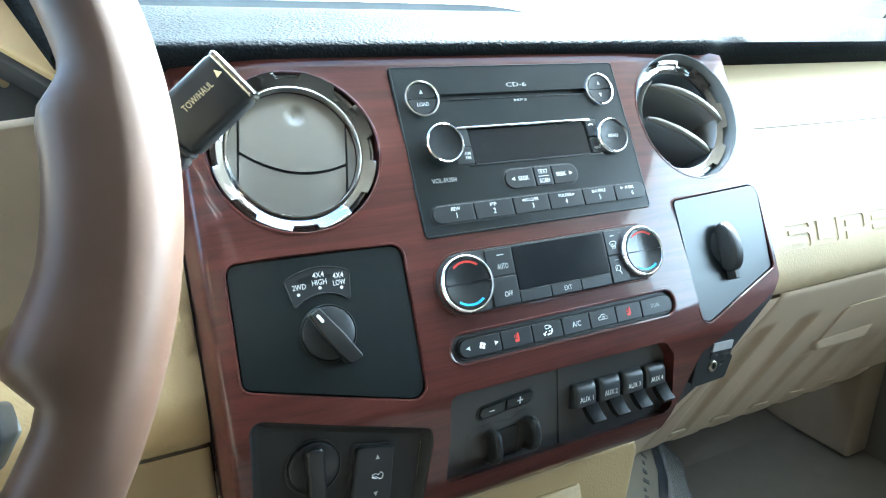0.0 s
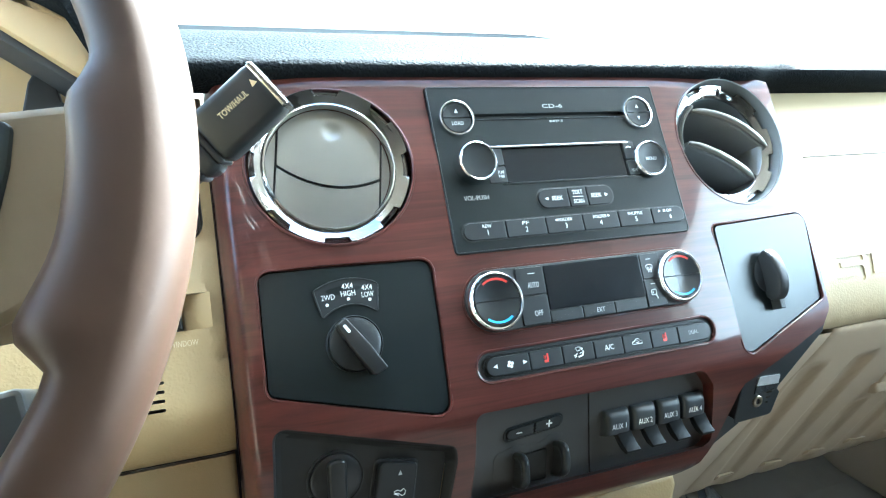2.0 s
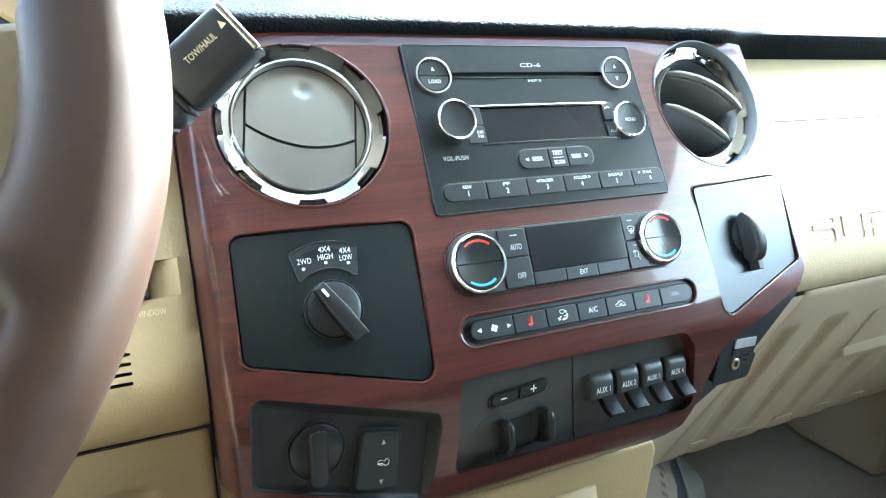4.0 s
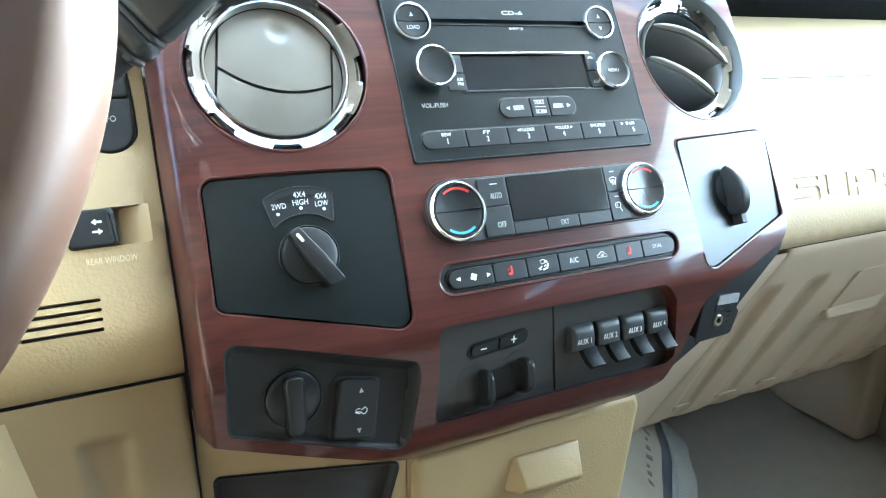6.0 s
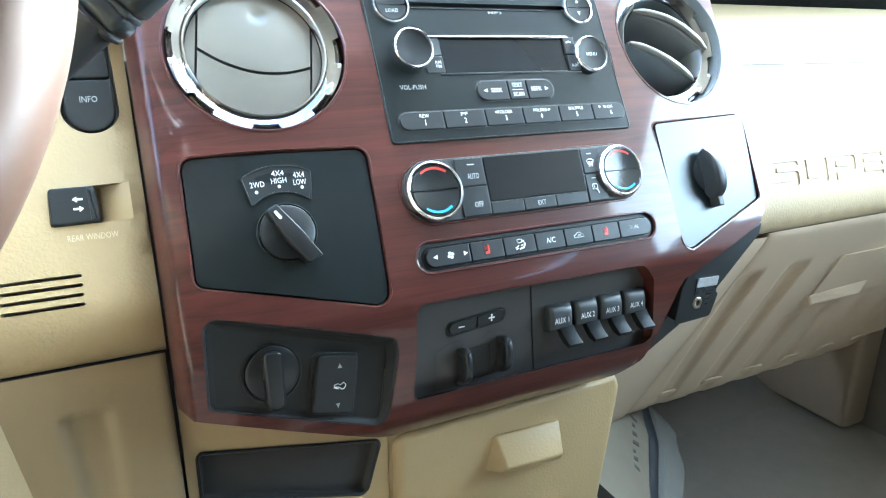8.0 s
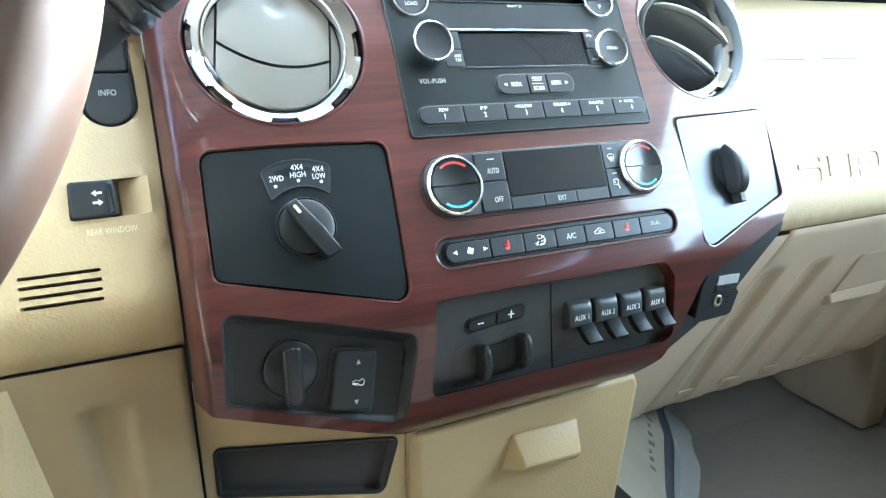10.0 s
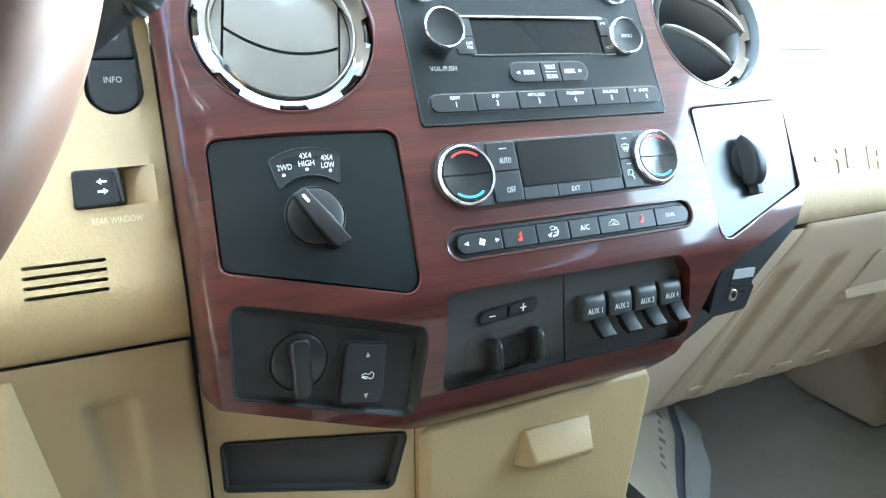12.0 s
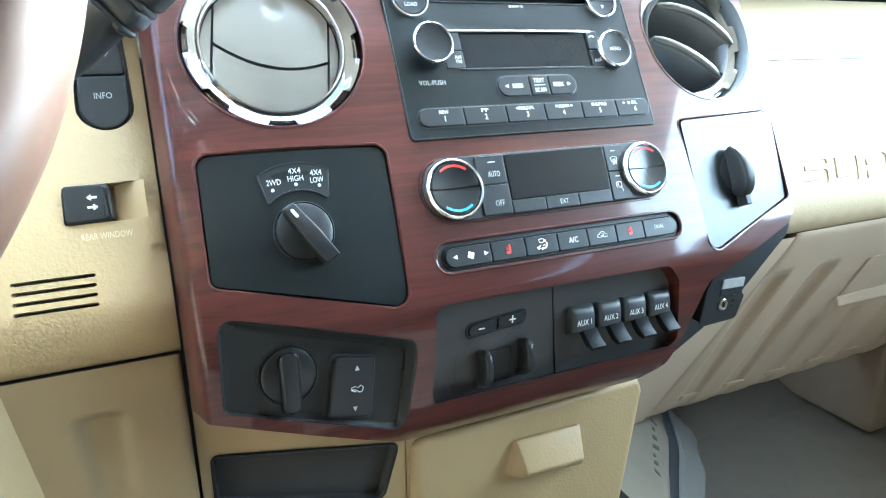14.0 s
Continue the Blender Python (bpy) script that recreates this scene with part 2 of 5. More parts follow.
def slab(poly, n0, n1, b=0.0006, h=flat, bm=None):
    """A plate with the outline poly from n0 to n1, its front edge rounded by b."""
    bm = bm or bmesh.new()
    rings = [(poly, n0), (poly, n1 - b), (inset(poly, b * 0.3), n1 - b * 0.3), (inset(poly, b), n1), (inset(poly, b + 0.0001), n1)] if b > 0 else [(poly, n0), (poly, n1)]
    loops = [[bm.verts.new((u, v, n + h(u, v))) for u, v in pp] for pp, n in rings]
    k = len(poly)
    for l0, l1 in zip(loops, loops[1:]):
        for i in range(k):
            bm.faces.new((l0[i], l0[(i + 1) % k], l1[(i + 1) % k], l1[i]))
    bm.faces.new(loops[-1])
    bm.faces.new(loops[0][::-1])
    return bm


def pillow(poly, n0, n1, r, h=flat, lean=0.7, steps=6):
    """A plate whose front edge turns over a large soft radius."""
    bm = bmesh.new()
    rings = [(poly, n0)]
    for i in range(steps + 1):
        a = math.pi / 2 * i / steps
        rings.append((inset(poly, lean * r * (1 - math.cos(a))), n1 - r + r * math.sin(a)))
    loops = [[bm.verts.new((u, v, n + h(u, v))) for u, v in pp] for pp, n in rings]
    k = len(poly)
    for l0, l1 in zip(loops, loops[1:]):
        for i in range(k):
            bm.faces.new((l0[i], l0[(i + 1) % k], l1[(i + 1) % k], l1[i]))
    bm.faces.new(loops[-1])
    bm.faces.new(loops[0][::-1])
    return bm


def loft(rings):
    """A closed skin through rings of 3D points, with a cap on each end."""
    bm = bmesh.new()
    loops = [[bm.verts.new(p) for p in ring] for ring in rings]
    k = len(loops[0])
    for l0, l1 in zip(loops, loops[1:]):
        for i in range(k):
            bm.faces.new((l0[i], l0[(i + 1) % k], l1[(i + 1) % k], l1[i]))
    bm.faces.new(loops[0][::-1])
    bm.faces.new(loops[-1])
    return bm


def lathe(c, prof, k=48, a0=0.0, a1=2 * math.pi, bm=None, h=flat):
    """A turned form round the n axis at c = (u, v); prof: (radius, n). With part of a turn the cut is closed."""
    bm = bm or bmesh.new()
    full = abs(a1 - a0 - 2 * math.pi) < 1e-6
    cols = []
    for i in range(k if full else k + 1):
        a = a0 + (a1 - a0) * i / k
        cols.append([bm.verts.new((c[0] + r * math.cos(a), c[1] + r * math.sin(a), n + h(c[0] + r * math.cos(a), c[1] + r * math.sin(a)))) for r, n in prof])
    for i in range(k):
        x, y = cols[i], cols[(i + 1) % len(cols)]
        for j in range(len(prof) - 1):
            bm.faces.new((x[j], y[j], y[j + 1], x[j + 1]))
    if not full:
        bm.faces.new(cols[0])
        bm.faces.new(cols[-1][::-1])
    bmesh.ops.remove_doubles(bm, verts=bm.verts, dist=1e-6)
    return bm


def tube(pts, r, k=8, closed=False, bm=None, taper=None):
    """A round bar along 3D points."""
    bm = bm or bmesh.new()
    pts = [Vector(p) for p in pts]
    m, loops, up = len(pts), [], None
    for i, p in enumerate(pts):
        d = (pts[(i + 1) % m] - pts[i - 1]) if closed else (pts[min(i + 1, m - 1)] - pts[max(i - 1, 0)])
        d.normalize()
        if up is None:
            up = d.orthogonal().normalized()
        up = (up - d * up.dot(d)).normalized()
        w = d.cross(up)
        rr = r * (taper[i] if taper else 1)
        loops.append([bm.verts.new(p + (up * math.cos(2 * math.pi * j / k) + w * math.sin(2 * math.pi * j / k)) * rr) for j in range(k)])
    for i in range(m if closed else m - 1):
        a, b = loops[i], loops[(i + 1) % m]
        for j in range(k):
            bm.faces.new((a[j], a[(j + 1) % k], b[(j + 1) % k], b[j]))
    if not closed:
        bm.faces.new(loops[0][::-1])
        bm.faces.new(loops[-1])
    return bm


def sheet(outer, holes, h, step, depth, extra=(), free=-9.0):
    """A moulded skin over the outline with its holes; h gives n. Its rims turn back by depth. Left of free only the extra points are used."""
    from mathutils.geometry import delaunay_2d_cdt
    pts, edges = [], []

    def dense(p):
        out = []
        for i in range(len(p)):
            a, b = Vector(p[i]), Vector(p[(i + 1) % len(p)])
            q = max(1, int((b - a).length / step))
            out += [tuple(a.lerp(b, s / q)) for s in range(q)]
        return out

    rings = [dense(outer)] + [dense(x) for x in holes]
    for ring in rings:
        s = len(pts)
        pts += [Vector(p) for p in ring]
        edges += [(s + i, s + (i + 1) % len(ring)) for i in range(len(ring))]
    u0, u1 = min(p.x for p in pts), max(p.x for p in pts)
    v0, v1 = min(p.y for p in pts), max(p.y for p in pts)
    rim = np.array([tuple(p) for p in pts])
    nu, nv = int((u1 - u0) / step), int((v1 - v0) / step)
    for i in range(nu + 1):
        for j in range(nv + 1):
            q = (u0 + (i + 0.5) * step, v0 + (j + (0.25 if i % 2 else 0.75)) * step)
            if q[0] > free and np.min(np.hypot(rim[:, 0] - q[0], rim[:, 1] - q[1])) > step * 0.55:
                pts.append(Vector(q))
    pts += [Vector(q) for q in extra if np.min(np.hypot(rim[:, 0] - q[0], rim[:, 1] - q[1])) > 0.0011]
    vs, es, fs, *_ = delaunay_2d_cdt(pts, edges, [], 2, 1e-7)
    bm = bmesh.new()
    vv = [bm.verts.new((p.x, p.y, h(p.x, p.y))) for p in vs]
    polys = [np.array(x) for x in rings]

    def inside(pt, poly):
        x, y = poly[:, 0], poly[:, 1]
        x2, y2 = np.roll(x, -1), np.roll(y, -1)
        cond = (y > pt[1]) != (y2 > pt[1])
        xs = x + (pt[1] - y) * (x2 - x) / np.where(y2 == y, 1e-12, y2 - y)
        return np.count_nonzero(cond & (pt[0] < xs)) % 2 == 1

    for f in fs:
        cc = sum((vs[i] for i in f), Vector((0, 0))) / len(f)
        if inside(cc, polys[0]) and not any(inside(cc, q) for q in polys[1:]):
            bm.faces.new([vv[i] for i in f])
    loose = [v for v in bm.verts if not v.link_faces]
    bmesh.ops.delete(bm, geom=loose, context="VERTS")
    bmesh.ops.recalc_face_normals(bm, faces=bm.faces)
    if sum(f.normal.z for f in bm.faces) < 0:
        bmesh.ops.reverse_faces(bm, faces=bm.faces)
    bd = [e for e in bm.edges if len(e.link_faces) == 1]
    # the rim turns over a small radius, then runs back
    last = bd
    for dn, shift in ((-0.0006, 0.0006), (-depth, 0.0)):
        r = bmesh.ops.extrude_edge_only(bm, edges=last)
        nvs = [g for g in r["geom"] if isinstance(g, bmesh.types.BMVert)]
        bmesh.ops.translate(bm, verts=nvs, vec=(0, 0, dn))
        last = [g for g in r["geom"] if isinstance(g, bmesh.types.BMEdge) and len(g.link_faces) == 1]
    return bm


def grid(us, ws, f, thick=None, bm=None):
    """A skin over two parameters; f gives (x, y, z). thick: a vector by which a back skin lies behind it."""
    bm = bm or bmesh.new()
    a = [[bm.verts.new(f(u, w)) for w in ws] for u in us]
    for i in range(len(us) - 1):
        for j in range(len(ws) - 1):
            bm.faces.new((a[i][j], a[i + 1][j], a[i + 1][j + 1], a[i][j + 1]))
    if thick is not None:
        t = Vector(thick)
        b = [[bm.verts.new(x.co + t) for x in row] for row in a]
        nu, nw = len(us), len(ws)
        for i in range(nu - 1):
            for j in range(nw - 1):
                bm.faces.new((b[i][j], b[i][j + 1], b[i + 1][j + 1], b[i + 1][j]))
        for i in range(nu - 1):
            bm.faces.new((a[i][0], b[i][0], b[i + 1][0], a[i + 1][0]))
            bm.faces.new((a[i][-1], a[i + 1][-1], b[i + 1][-1], b[i][-1]))
        for j in range(nw - 1):
            bm.faces.new((a[0][j], a[0][j + 1], b[0][j + 1], b[0][j]))
            bm.faces.new((a[-1][j], b[-1][j], b[-1][j + 1], a[-1][j + 1]))
    return bm


def box(x0, x1, y0, y1, z0, z1, b=0.0, bm=None):
    bm = bm or bmesh.new()
    r = bmesh.ops.create_cube(bm, size=1, matrix=Matrix.Translation(((x0 + x1) / 2, (y0 + y1) / 2, (z0 + z1) / 2)) @ Matrix.Diagonal((x1 - x0, y1 - y0, z1 - z0, 1)))
    if b:
        es = list({e for v in r["verts"] for e in v.link_edges})
        bmesh.ops.bevel(bm, geom=es, offset=b, segments=3, affect="EDGES", profile=0.5)
    return bm


def words(body, u, v, n, size, width=None, h=None, lean=0.0, m=None, deep=0.00012, bold=0.0015):
    """Letters as a mesh on the dash, centred at (u, v); size is the height of a capital."""
    cu = bpy.data.curves.new("lettering", "FONT")
    cu.body, cu.size, cu.extrude = body, 1.0, 0.0
    cu.align_x, cu.align_y = "CENTER", "CENTER"
    cu.resolution_u = 2
    cu.offset = bold
    cu.space_line = 0.85
    ob = new("lettering_source", cu)
    me = bpy.data.meshes.new_from_object(ob.evaluated_get(bpy.context.evaluated_depsgraph_get()))
    bpy.data.objects.remove(ob)
    bpy.data.curves.remove(cu)
    bm = bmesh.new()
    bm.from_mesh(me)
    bpy.data.meshes.remove(me)
    xs = [p.co.x for p in bm.verts]
    ys = [p.co.y for p in bm.verts]
    lines = body.count("\n") + 1
    sy = size * lines * 1.15 / max(1e-6, max(ys) - min(ys)) if lines > 1 else size / max(1e-6, max(ys) - min(ys))
    sx = width / max(1e-6, max(xs) - min(xs)) if width else sy * 0.82
    cx, cy = (max(xs) + min(xs)) / 2, (max(ys) + min(ys)) / 2
    for p in bm.verts:
        x, y = (p.co.x - cx) * sx, (p.co.y - cy) * sy
        p.co = (x + y * lean, y, 0)
    r = bmesh.ops.extrude_face_region(bm, geom=list(bm.faces))
    bmesh.ops.translate(bm, verts=[g for g in r["geom"] if isinstance(g, bmesh.types.BMVert)], vec=(0, 0, deep))
    for p in bm.verts:
        if m is not None:
            p.co = m @ p.co
        else:
            p.co = (p.co.x + u, p.co.y + v, p.co.z + n + (h(p.co.x + u, p.co.y + v) if h else 0))
    return bm


def smooth(x, a, b):
    t = min(1, max(0, (x - a) / (b - a)))
    return t * t * (3 - 2 * t)

# ---------------------------------------------------------------- the shape of the dash
_V = np.linspace(-0.20, 0.26, 461)


def table(xs, ys, blur=0.010):
    """A smoothed profile over v."""
    y = np.interp(_V, xs, ys)
    k = max(1, int(blur / 0.001))
    ker = np.hanning(k + 2)[1:-1]
    pad = np.r_[np.full(k, y[0]), y, np.full(k, y[-1])]
    y = np.convolve(pad, ker / ker.sum(), "same")[k:-k]
    return lambda v: float(np.interp(v, _V, y))


bezel_profile = table([-0.165, -0.158, -0.153, -0.145, -0.13, -0.10, -0.075, -0.062, -0.04, 0, 0.05, 0.12, 0.19, 0.215],
                      [-0.110, -0.088, -0.066, -0.048, -0.035, -0.018, -0.0045, 0.001, 0.0035, 0.004, 0.002, -0.001, -0.010, -0.016], 0.009)


def soft(x, k=0.008):
    return 0.5 * (x + math.sqrt(x * x + k * k))


def B(u, v):
    """How far the wooden trim stands out."""
    n = bezel_profile(v) - 0.06 * soft(u - 0.42, 0.02) - 0.17 * soft(0.095 - u, 0.02)
    n -= 3.6 * soft(0.0345 - u, 0.0022)
    return n


def radio_h(u, v):
    return 0.003 - (v - 0.05) * 0.07


def low_h(u, v):
    return -0.013 + (v + 0.066) * 0.52


def ll_h(u, v):
    return -0.036 + (v + 0.085) * 0.45


beige_left_profile = table([-0.060, -0.054, -0.045, -0.03, 0.03, 0.12, 0.2], [-0.056, -0.046, -0.036, -0.030, -0.032, -0.044, -0.060], 0.008)


def left_h(u, v):
    return beige_left_profile(v) - 1.6 * soft(u - 0.0232, 0.002)


right_profile = table([-0.056, -0.052, -0.045, -0.03, -0.012, 0.010, 0.06, 0.123, 0.17, 0.213], [-0.053, -0.0488, -0.0433, -0.0380, -0.0350, -0.0340, -0.0355, -0.0425, -0.054, -0.074], 0.016)


def right_h(u, v):
    return right_profile(v)


LID_EDGE = 0.6020


def lid_plane(v):
    """The glove box front falls away under the dash."""
    return -0.050 - 1.47 * soft(-0.056 - v, 0.004)


def glove_h(u, v):
    n = lid_plane(v)
    # upright channels with a square head, the middle ones below the pull
    for k in range(6):
        right = 0.6385 + 0.0780 * k + 0.24 * (-0.093 - v)
        head = -0.0915 if k < 2 else -0.1600
        t = smooth(u, right - 0.036, right - 0.024) * (1 - smooth(u, right - 0.004, right + 0.003)) * (1 - smooth(v, head - 0.003, head + 0.002))
        n -= 0.0120 * t * (1 - 0.45 * smooth(-v, 0.12, 0.25))
    # rolled lower edge and left edge
    n -= 0.9 * soft(-0.252 - v, 0.003) + 0.8 * soft(LID_EDGE + 0.003 - u, 0.002)
    return n


# ---------------------------------------------------------------- cab shell
def wall(name, bm, material, label):
    return solid(name, bm, material, label, name.split("_")[0], kind="structure", m=Matrix.Identity(4))


X0, X1, Y0, Y1, ZR = -0.58, 1.16, -1.75, 1.10, 1.24
# front edge of the unseen roof, set to keep sun off the floor
HEAD = 0.305
wall("floor", box(X0, X1, 0.25, Y1 + 0.05, -0.06, 0.06), CARPET, "dark grey carpeted cab floor")
# rear floor pieces are out of view; their tones steer bounce and reflections
wall("floor_rear", box(X0, 0.84, Y0, 0.25, -0.06, 0.055), RUBBER, "unseen near-black rear floor that limits bounced light")
wall("floor_side", box(0.84, X1, Y0, 0.25, -0.06, 0.057), FLOORM, "unseen tan floor added to bounce light onto the dash")
wall("ceiling", box(X0 - 0.1, X1 + 0.1, Y0 - 0.1, HEAD, ZR, ZR + 0.05), CLOTH, "pale beige cloth headliner")
wall("wall_firewall", grid([X0, X1], [0, 1, 2, 3], lambda u, w: (u, [0.66, 0.98, 1.06, 1.12][int(w)], [0.05, 0.16, 0.45, 0.735][int(w)]), (0, 0.05, 0.0)), CARPET,
     "dark carpeted firewall under the dash")


def door_wall(name, x, label, rear, sill, rear_sill):
    """A cab side: lower door, pillars and roof rail round the window openings."""
    bm = box(x, x + 0.08, -0.50, Y1 + 0.1, -0.06, sill)
    box(x, x + 0.08, Y0 - 0.06, -0.50, -0.06, rear_sill, bm=bm)
    for y0, y1, z0 in rear:
        box(x, x + 0.08, y0, y1, z0, ZR + 0.02, bm=bm)
    box(x, x + 0.08, Y0, HEAD + 0.01, ZR - 0.03, ZR + 0.04, bm=bm)
    # raked windscreen pillar
    grid([0, 1], [0, 1], lambda a, b: (x, 0.79 - 0.45 * b + 0.05 * a, 0.72 + (ZR - 0.70) * b), (0.08, 0, 0), bm=bm)
    return wall(name, bm, DOOR if x < 0 else LINING, label)


# out of view; window mostly closed here to cut light from the left
door_wall("wall_left", X0 - 0.08, "unseen driver side, walled up to hold back light", ((Y0 - 0.06, 0.22, 0.72),), 0.72, 0.72)
# slot at z 0.90 to 0.955 added for a light streak on the wood
door_wall("wall_right", X1, "unseen dark passenger side with window and added light slot", ((-0.74, -0.50, 0.74), (-1.24, -0.74, 0.955), (Y0 - 0.06, -1.24, 0.90)), 0.74, 0.90)
# out of view; added without a window to lower the ambient light
wall("wall_back", box(X0 - 0.08, X1 + 0.08, Y0 - 0.08, Y0, -0.06, ZR + 0.04), LINING, "unseen plain dark wall that closes off rear window light")
# beige panel with the footwell's shade put into its colour
wall("wall_kick", box(1.10, 1.16, 0.57, 1.10, 0.066, 0.62, 0.01), mat("shaded_beige_kick_plastic", (0.20, 0.155, 0.106), 0.6, var=0.1, bump=0.1, bump_scale=900), "beige kick panel, coloured dark for the footwell shade")
wall("tunnel", grid([0, 1, 2, 3, 4], [-0.9, 0.05, 0.75], lambda a, y: ([0.02, 0.10, 0.28, 0.46, 0.56][int(a)], y, [0.05, 0.24, 0.27, 0.24, 0.05][int(a)]), (0, 0, -0.02)), RUBBER, "dark transmission tunnel")
ground = solid("ground", grid([-400, 400], [-400, 400], lambda u, w: (u, w, -0.55)), ASPHALT, "pale concrete ground outside", "ground", kind="structure", m=Matrix.Identity(4))

glass = solid("window_1", grid([X0 - 0.04, X1 + 0.04], [0, 1], lambda a, b: (a, 1.14 - 0.82 * b, 0.76 + (ZR - 0.76) * b), (0, 0.004, 0.003)), GLASS,
              "clear raked windscreen above the dash", "window", kind="structure", m=Matrix.Identity(4))
glass.visible_shadow = False

# ---------------------------------------------------------------- black core added behind the panels, in place of the dark in their gaps
core = bmesh.new()
box(-0.56, 0.385, -0.150, 0.19, -0.22, -0.165, bm=core)
box(0.385, 1.14, -0.110, 0.19, -0.22, -0.165, bm=core)
box(-0.56, 0.385, -0.330, -0.150, -0.26, -0.205, bm=core)
solid("dash_core", core, DARK, "added black box for the dark behind the dash panels", "dashboard", kind="structure")

# ---------------------------------------------------------------- dash pad
PAD_PROF = [(0.1950, -0.036), (0.1953, -0.020), (0.1965, -0.0115), (0.1990, -0.0068), (0.2030, -0.0055), (0.2075, -0.0075), (0.2125, -0.0130),
            (0.2300, -0.0340), (0.2540, -0.0620), (0.2740, -0.0890), (0.2800, -0.0975), (0.2832, -0.1030), (0.2825, -0.1085), (0.2800, -0.1120)]


def pad_point(u, k):
    v, n = PAD_PROF[int(k)]
    f = smooth(u, 0.52, 0.60)
    w = 1 - min(1.0, k / 9.0)
    return (u, v + 0.0125 * f * w, n - 0.062 * f * w)


us = [-0.012 + 0.02 * i for i in range(0, 62)]
dash_pad = thing("dash_pad", (0.3, 0.22, -0.02), "black pebble-grained vinyl pad along the dash top", "dashboard")
part("brow", grid(us, list(range(len(PAD_PROF))), pad_point), PAD, dash_pad, sharp=60)
inv = PM.inverted()
tray = [inv @ Vector((0, y, z)) for y, z in ((0.640, 0.810), (0.70, 0.808), (0.735, 0.833), (0.775, 0.835), (0.80, 0.800), (1.13, 0.765))]
crest = PAD_PROF[-1]
# ridge sinks towards the right, shaped to vanish where glare washes it out
part("defroster_tray", grid(us, list(range(len(tray) + 1)), lambda u, k: (u, crest[0], crest[1]) if k == 0 else (u, tray[int(k) - 1].y - (0.028 * smooth(u, 0.40, 0.62) if k in (3, 4) else 0), tray[int(k) - 1].z)), TRAY, dash_pad, sharp=60)

# ---------------------------------------------------------------- wooden trim
BEZEL = rpoly([(0.028, 0.206), (0.028, -0.098), (0.035, -0.1075), (0.160, -0.1515), (0.172, -0.1545), (0.384, -0.1545), (0.4015, -0.1420), (0.4275, -0.0885),
               (0.4325, -0.0815), (0.5310, -0.0448), (0.5432, -0.0310), (0.5445, 0.0700), (0.5470, 0.1300), (0.5538, 0.1958), (0.5000, 0.206)],
              [0.001, 0.004, 0.006, 0.02, 0.02, 0.012, 0.012, 0.006, 0.006, 0.010, 0.010, 0.0, 0.0, 0.001, 0.001])
H_LV = circle((0.1080, 0.1265), 0.0597, 56)
H_RV = circle((0.4765, 0.1318), 0.0606, 56)
H_RADIO = rect(0.1872, 0.4008, 0.0510, 0.1862, 0.003)
H_FX = rpoly([(0.0472, 0.0555), (0.1690, 0.0520), (0.1670, -0.0615), (0.0455, -0.0280)], [0.009, 0.010, 0.010, 0.008])
H_RP = rpoly([(0.4252, 0.0548), (0.5425, 0.0610), (0.5392, -0.0222), (0.4302, -0.0622)], [0.006, 0.012, 0.006, 0.011])
CL_OUT = ccw(circle((0.2104, 0.0148), 0.0236, 26, math.pi / 2, 3 * math.pi / 2) + circle((0.3757, 0.0150), 0.0234, 26, -math.pi / 2, math.pi / 2))
H_STRIP = rpoly([(0.1888, -0.0425), (0.4030, -0.0425), (0.4030, -0.0202), (0.1888, -0.0202)], 0.0108, 8)
H_LL = rpoly([(0.0465, -0.0455), (0.1690, -0.0810), (0.1705, -0.0920), (0.1620, -0.1430), (0.0440, -0.1030)], [0.008, 0.007, 0.02, 0.009, 0.006])
H_LO = rpoly([(0.1835, -0.0620), (0.3860, -0.0630), (0.3970, -0.0760), (0.4050, -0.1240), (0.3960, -0.1283), (0.1810, -0.1283), (0.1838, -0.0950)],
             [0.007, 0.012, 0.010, 0.006, 0.004, 0.006, 0.03])
HOLES = [H_LV, H_RV, H_RADIO, H_FX, H_RP, CL_OUT, H_STRIP, H_LL, H_LO]
trim_panel = thing("trim_panel", (0.294, 0.03, 0.0), "glossy red-brown wood-grain centre dash trim panel", "dash trim")
part("panel", sheet(BEZEL, HOLES, B, 0.0045, 0.022, [(u, -0.104 + 0.0026 * i) for i in range(119) for u in (0.0296, 0.0308, 0.0318, 0.0326, 0.0333, 0.0339, 0.0345, 0.0351, 0.0358, 0.0366, 0.0376, 0.0388, 0.0402, 0.0420, 0.0442, 0.0466)], 0.0480), WOOD, trim_panel, sharp=50)
for ring, r in ((H_FX, 0.0011), (H_RP, 0.0011), (H_STRIP, 0.0012), (CL_OUT, 0.0012), (H_LV, 0.0012), (H_RV, 0.0012)):
    part("rim_bead", tube([(u, v, B(u, v) - 0.0004) for u, v in ring], r, 6, True), WOOD, trim_panel)
# side skirts that carry the trim back to the dash
for line in (BEZEL,):
    bm = bmesh.new()
    k = len(line)
    a = [bm.verts.new((u, v, B(u, v) - 0.020)) for u, v in line]
    b = [bm.verts.new((u, v, min(B(u, v) - 0.03, -0.085))) for u, v in line]
    for i in range(k):
        bm.faces.new((a[i], a[(i + 1) % k], b[(i + 1) % k], b[i]))
    part("skirt", bm, WOOD, trim_panel)

part("vent_sleeve", lathe((0.4765, 0.1318), [(0.0607, -0.0012), (0.0601, -0.0010), (0.0596, -0.0020), (0.0596, -0.032)], 56, h=B), WOOD, trim_panel, "wood-grain sleeve in the vent opening")

# ---------------------------------------------------------------- round air vents


